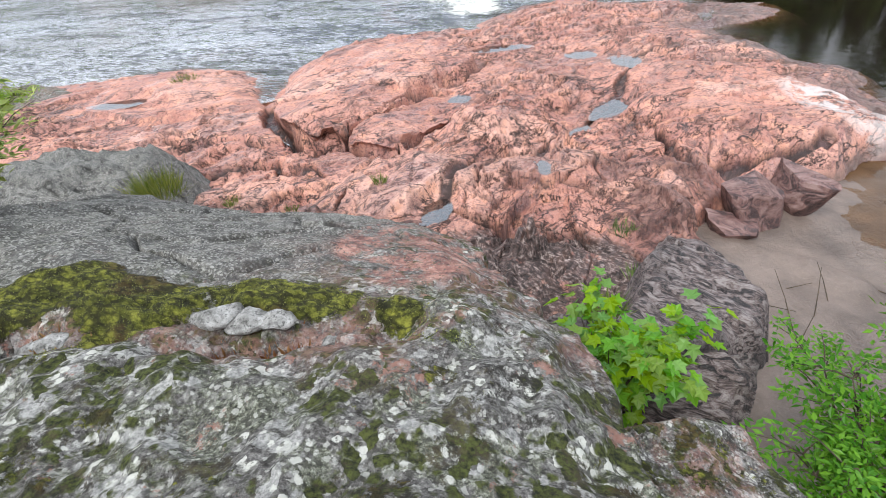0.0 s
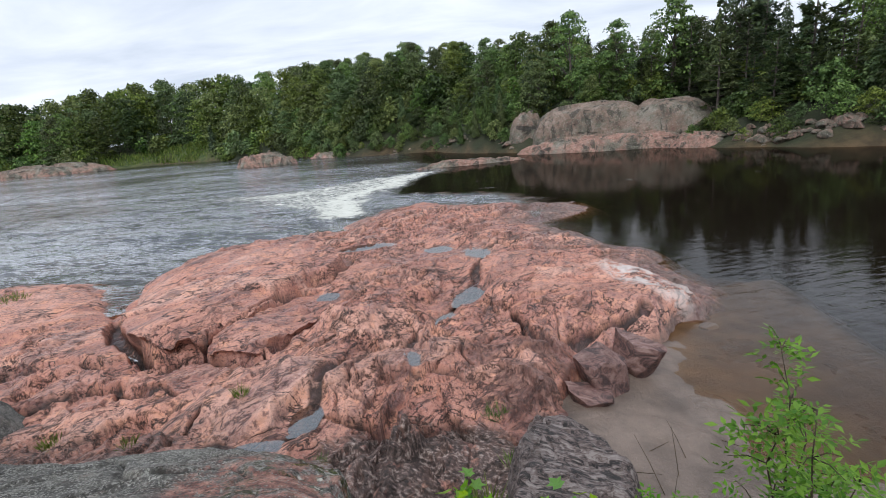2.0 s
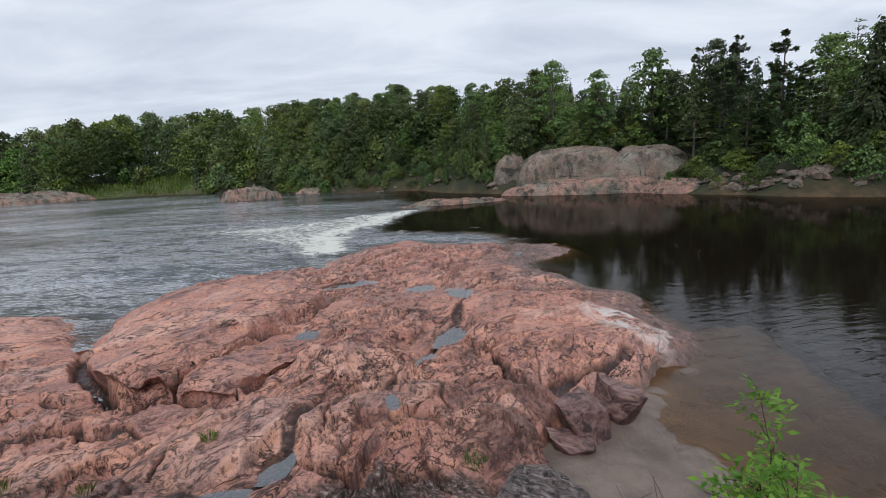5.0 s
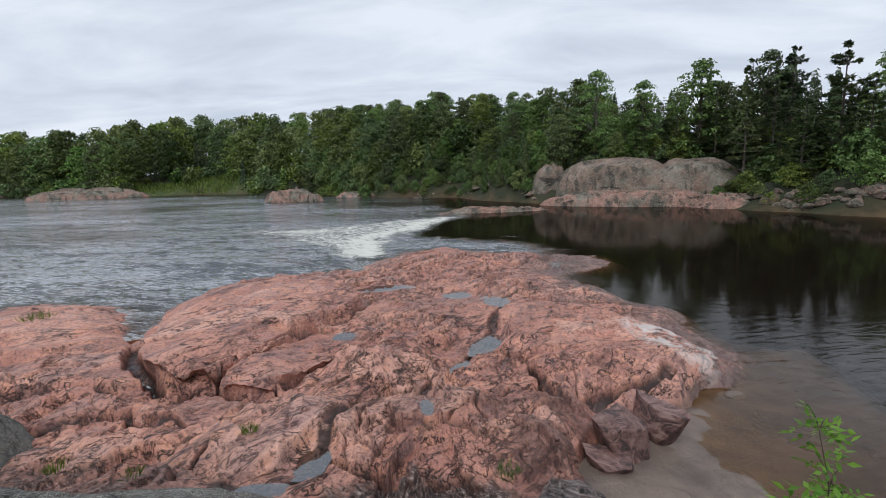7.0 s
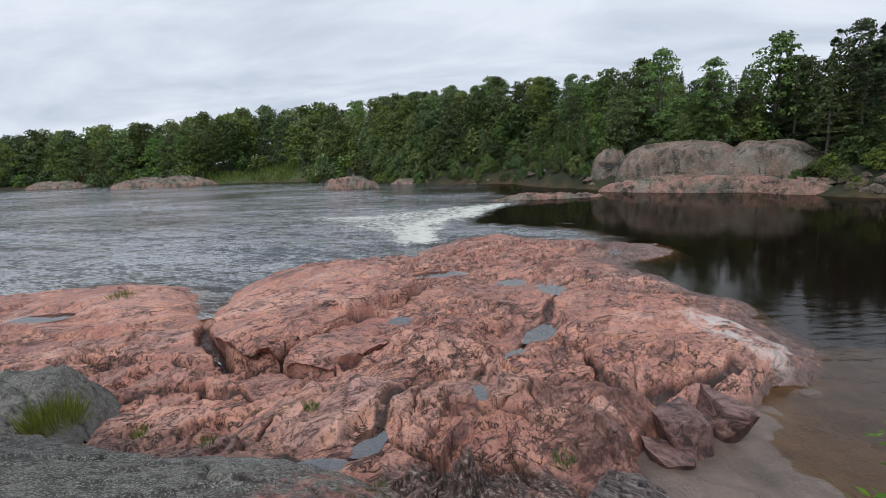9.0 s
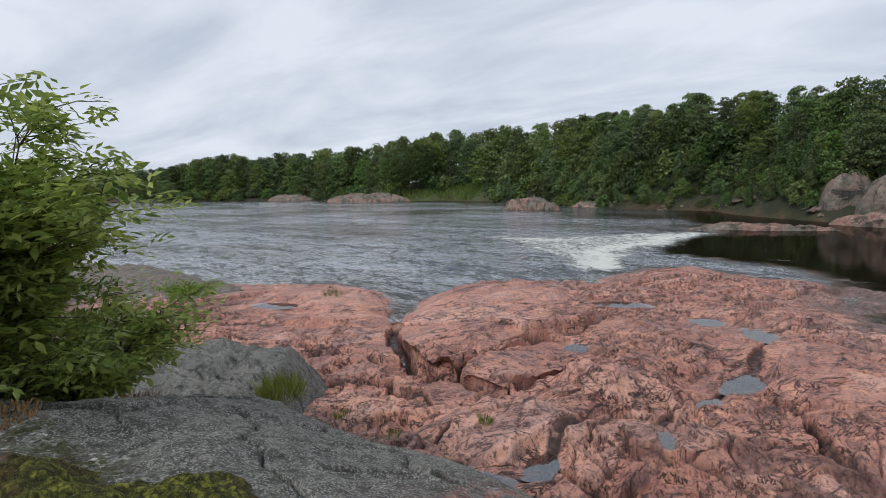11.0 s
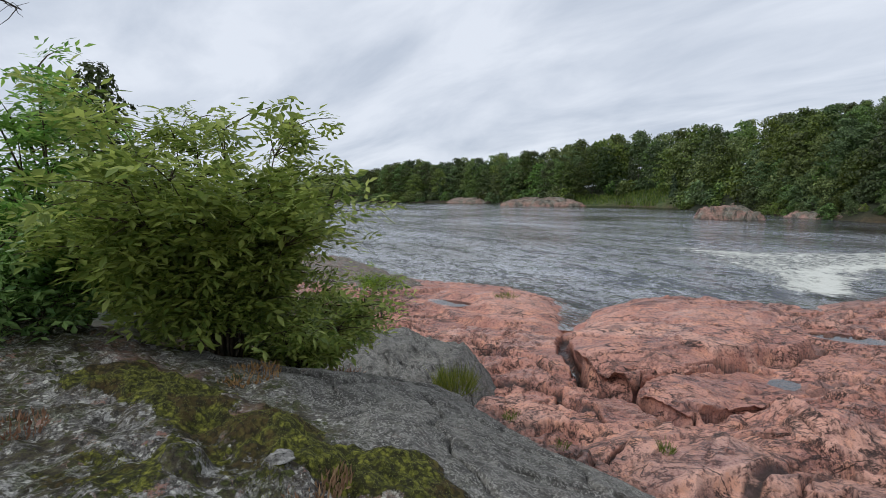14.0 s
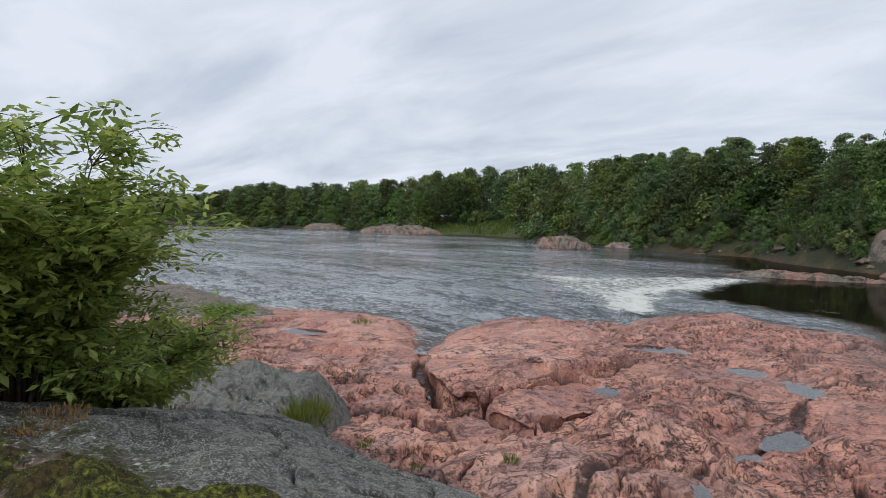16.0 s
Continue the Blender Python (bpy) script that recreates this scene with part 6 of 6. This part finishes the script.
for i, (x, y, size) in enumerate(((1.35, 5.6, 0.12), (1.1, 5.75, 0.09), (1.5, 5.4, 0.1))):
    boulder(40 + i, (size * 1.4, size * 1.1, size * 0.8), pose(x, y, rest(x, y) - size * 0.15, 0, 0, 47 * i), BLOCK_ROCK, "small reddish loose stone on the rock", "loose stones", cuts=6, level=1)


def near_bank_trees():
    """A dark round-headed tree far along the near bank, and a tree behind the viewer whose bare bough hangs out."""
    m = pose(-23.2, 1.9, 1.8)
    ob = broad_tree(51, 7.3, 3.6, 0.35, 1900, 0.2, "dark round-headed tree behind the shrubs")
    tagged(ob, "", "", "trees on the near bank")
    ob.matrix_basis = m
    rng = np.random.default_rng(52)
    tree = thing("leaning_tree", "grey tree with a thin bare bough hanging out", "tree", "trees on the near bank", "", pose(-7.8, -2.9, 2.2))
    trunk = [(0, 0, 0), (0.2, 0.3, 1.5), (0.3, 0.8, 3.0), (0.2, 1.3, 4.3)]
    part("trunk", tubes("trunk", [(trunk, [0.12, 0.10, 0.07, 0.04], 8)], BARK), tree)
    bough = [((0.2, 1.3, 4.3), (0.8, 2.1, 4.2), (1.3, 2.75, 3.75))]
    twigs = [(bough[0], [0.03, 0.018, 0.005], 5)]
    for k in range(16):
        t = rng.uniform(0.4, 1.0)
        a = np.array(bough[0][1]) + (np.array(bough[0][2]) - np.array(bough[0][1])) * t
        e = a + rng.normal(size=3) * np.array([0.16, 0.16, 0.14])
        twigs.append(([tuple(a), tuple((a + e) / 2 + rng.normal(size=3) * 0.03), tuple(e)], [0.006, 0.004, 0.002], 3))
    part("bough", tubes("bough", twigs, BARK), tree, "thin bare hanging bough")


near_bank_trees()


def reeds():
    rng = np.random.default_rng(71)
    n = 5200
    x = rng.uniform(-118, -48, n)
    y = np.interp(x, [-128, -104, -84, -62, -40], [152, 130, 138, 130, 110]) + rng.uniform(-1, 7, n)
    z = ground_height(x, y)
    keep = z > -0.15
    x, y, z = x[keep], y[keep], z[keep]
    k = len(x)
    me = leaves_mesh("reeds", np.stack([x, y, z - 0.1], 1), unit(rng, k) * np.array([1, 1, 0.1]), np.array([0, 0, 1.0]) + 0.2 * unit(rng, k), rng.uniform(0.5, 1.6, k), rng.uniform(0.12, 0.3, k), GRASS_BLADE)
    tagged(new("reeds", me), "tall green reeds along the distant meadow shore", "reeds", "", "stuff")


reeds()
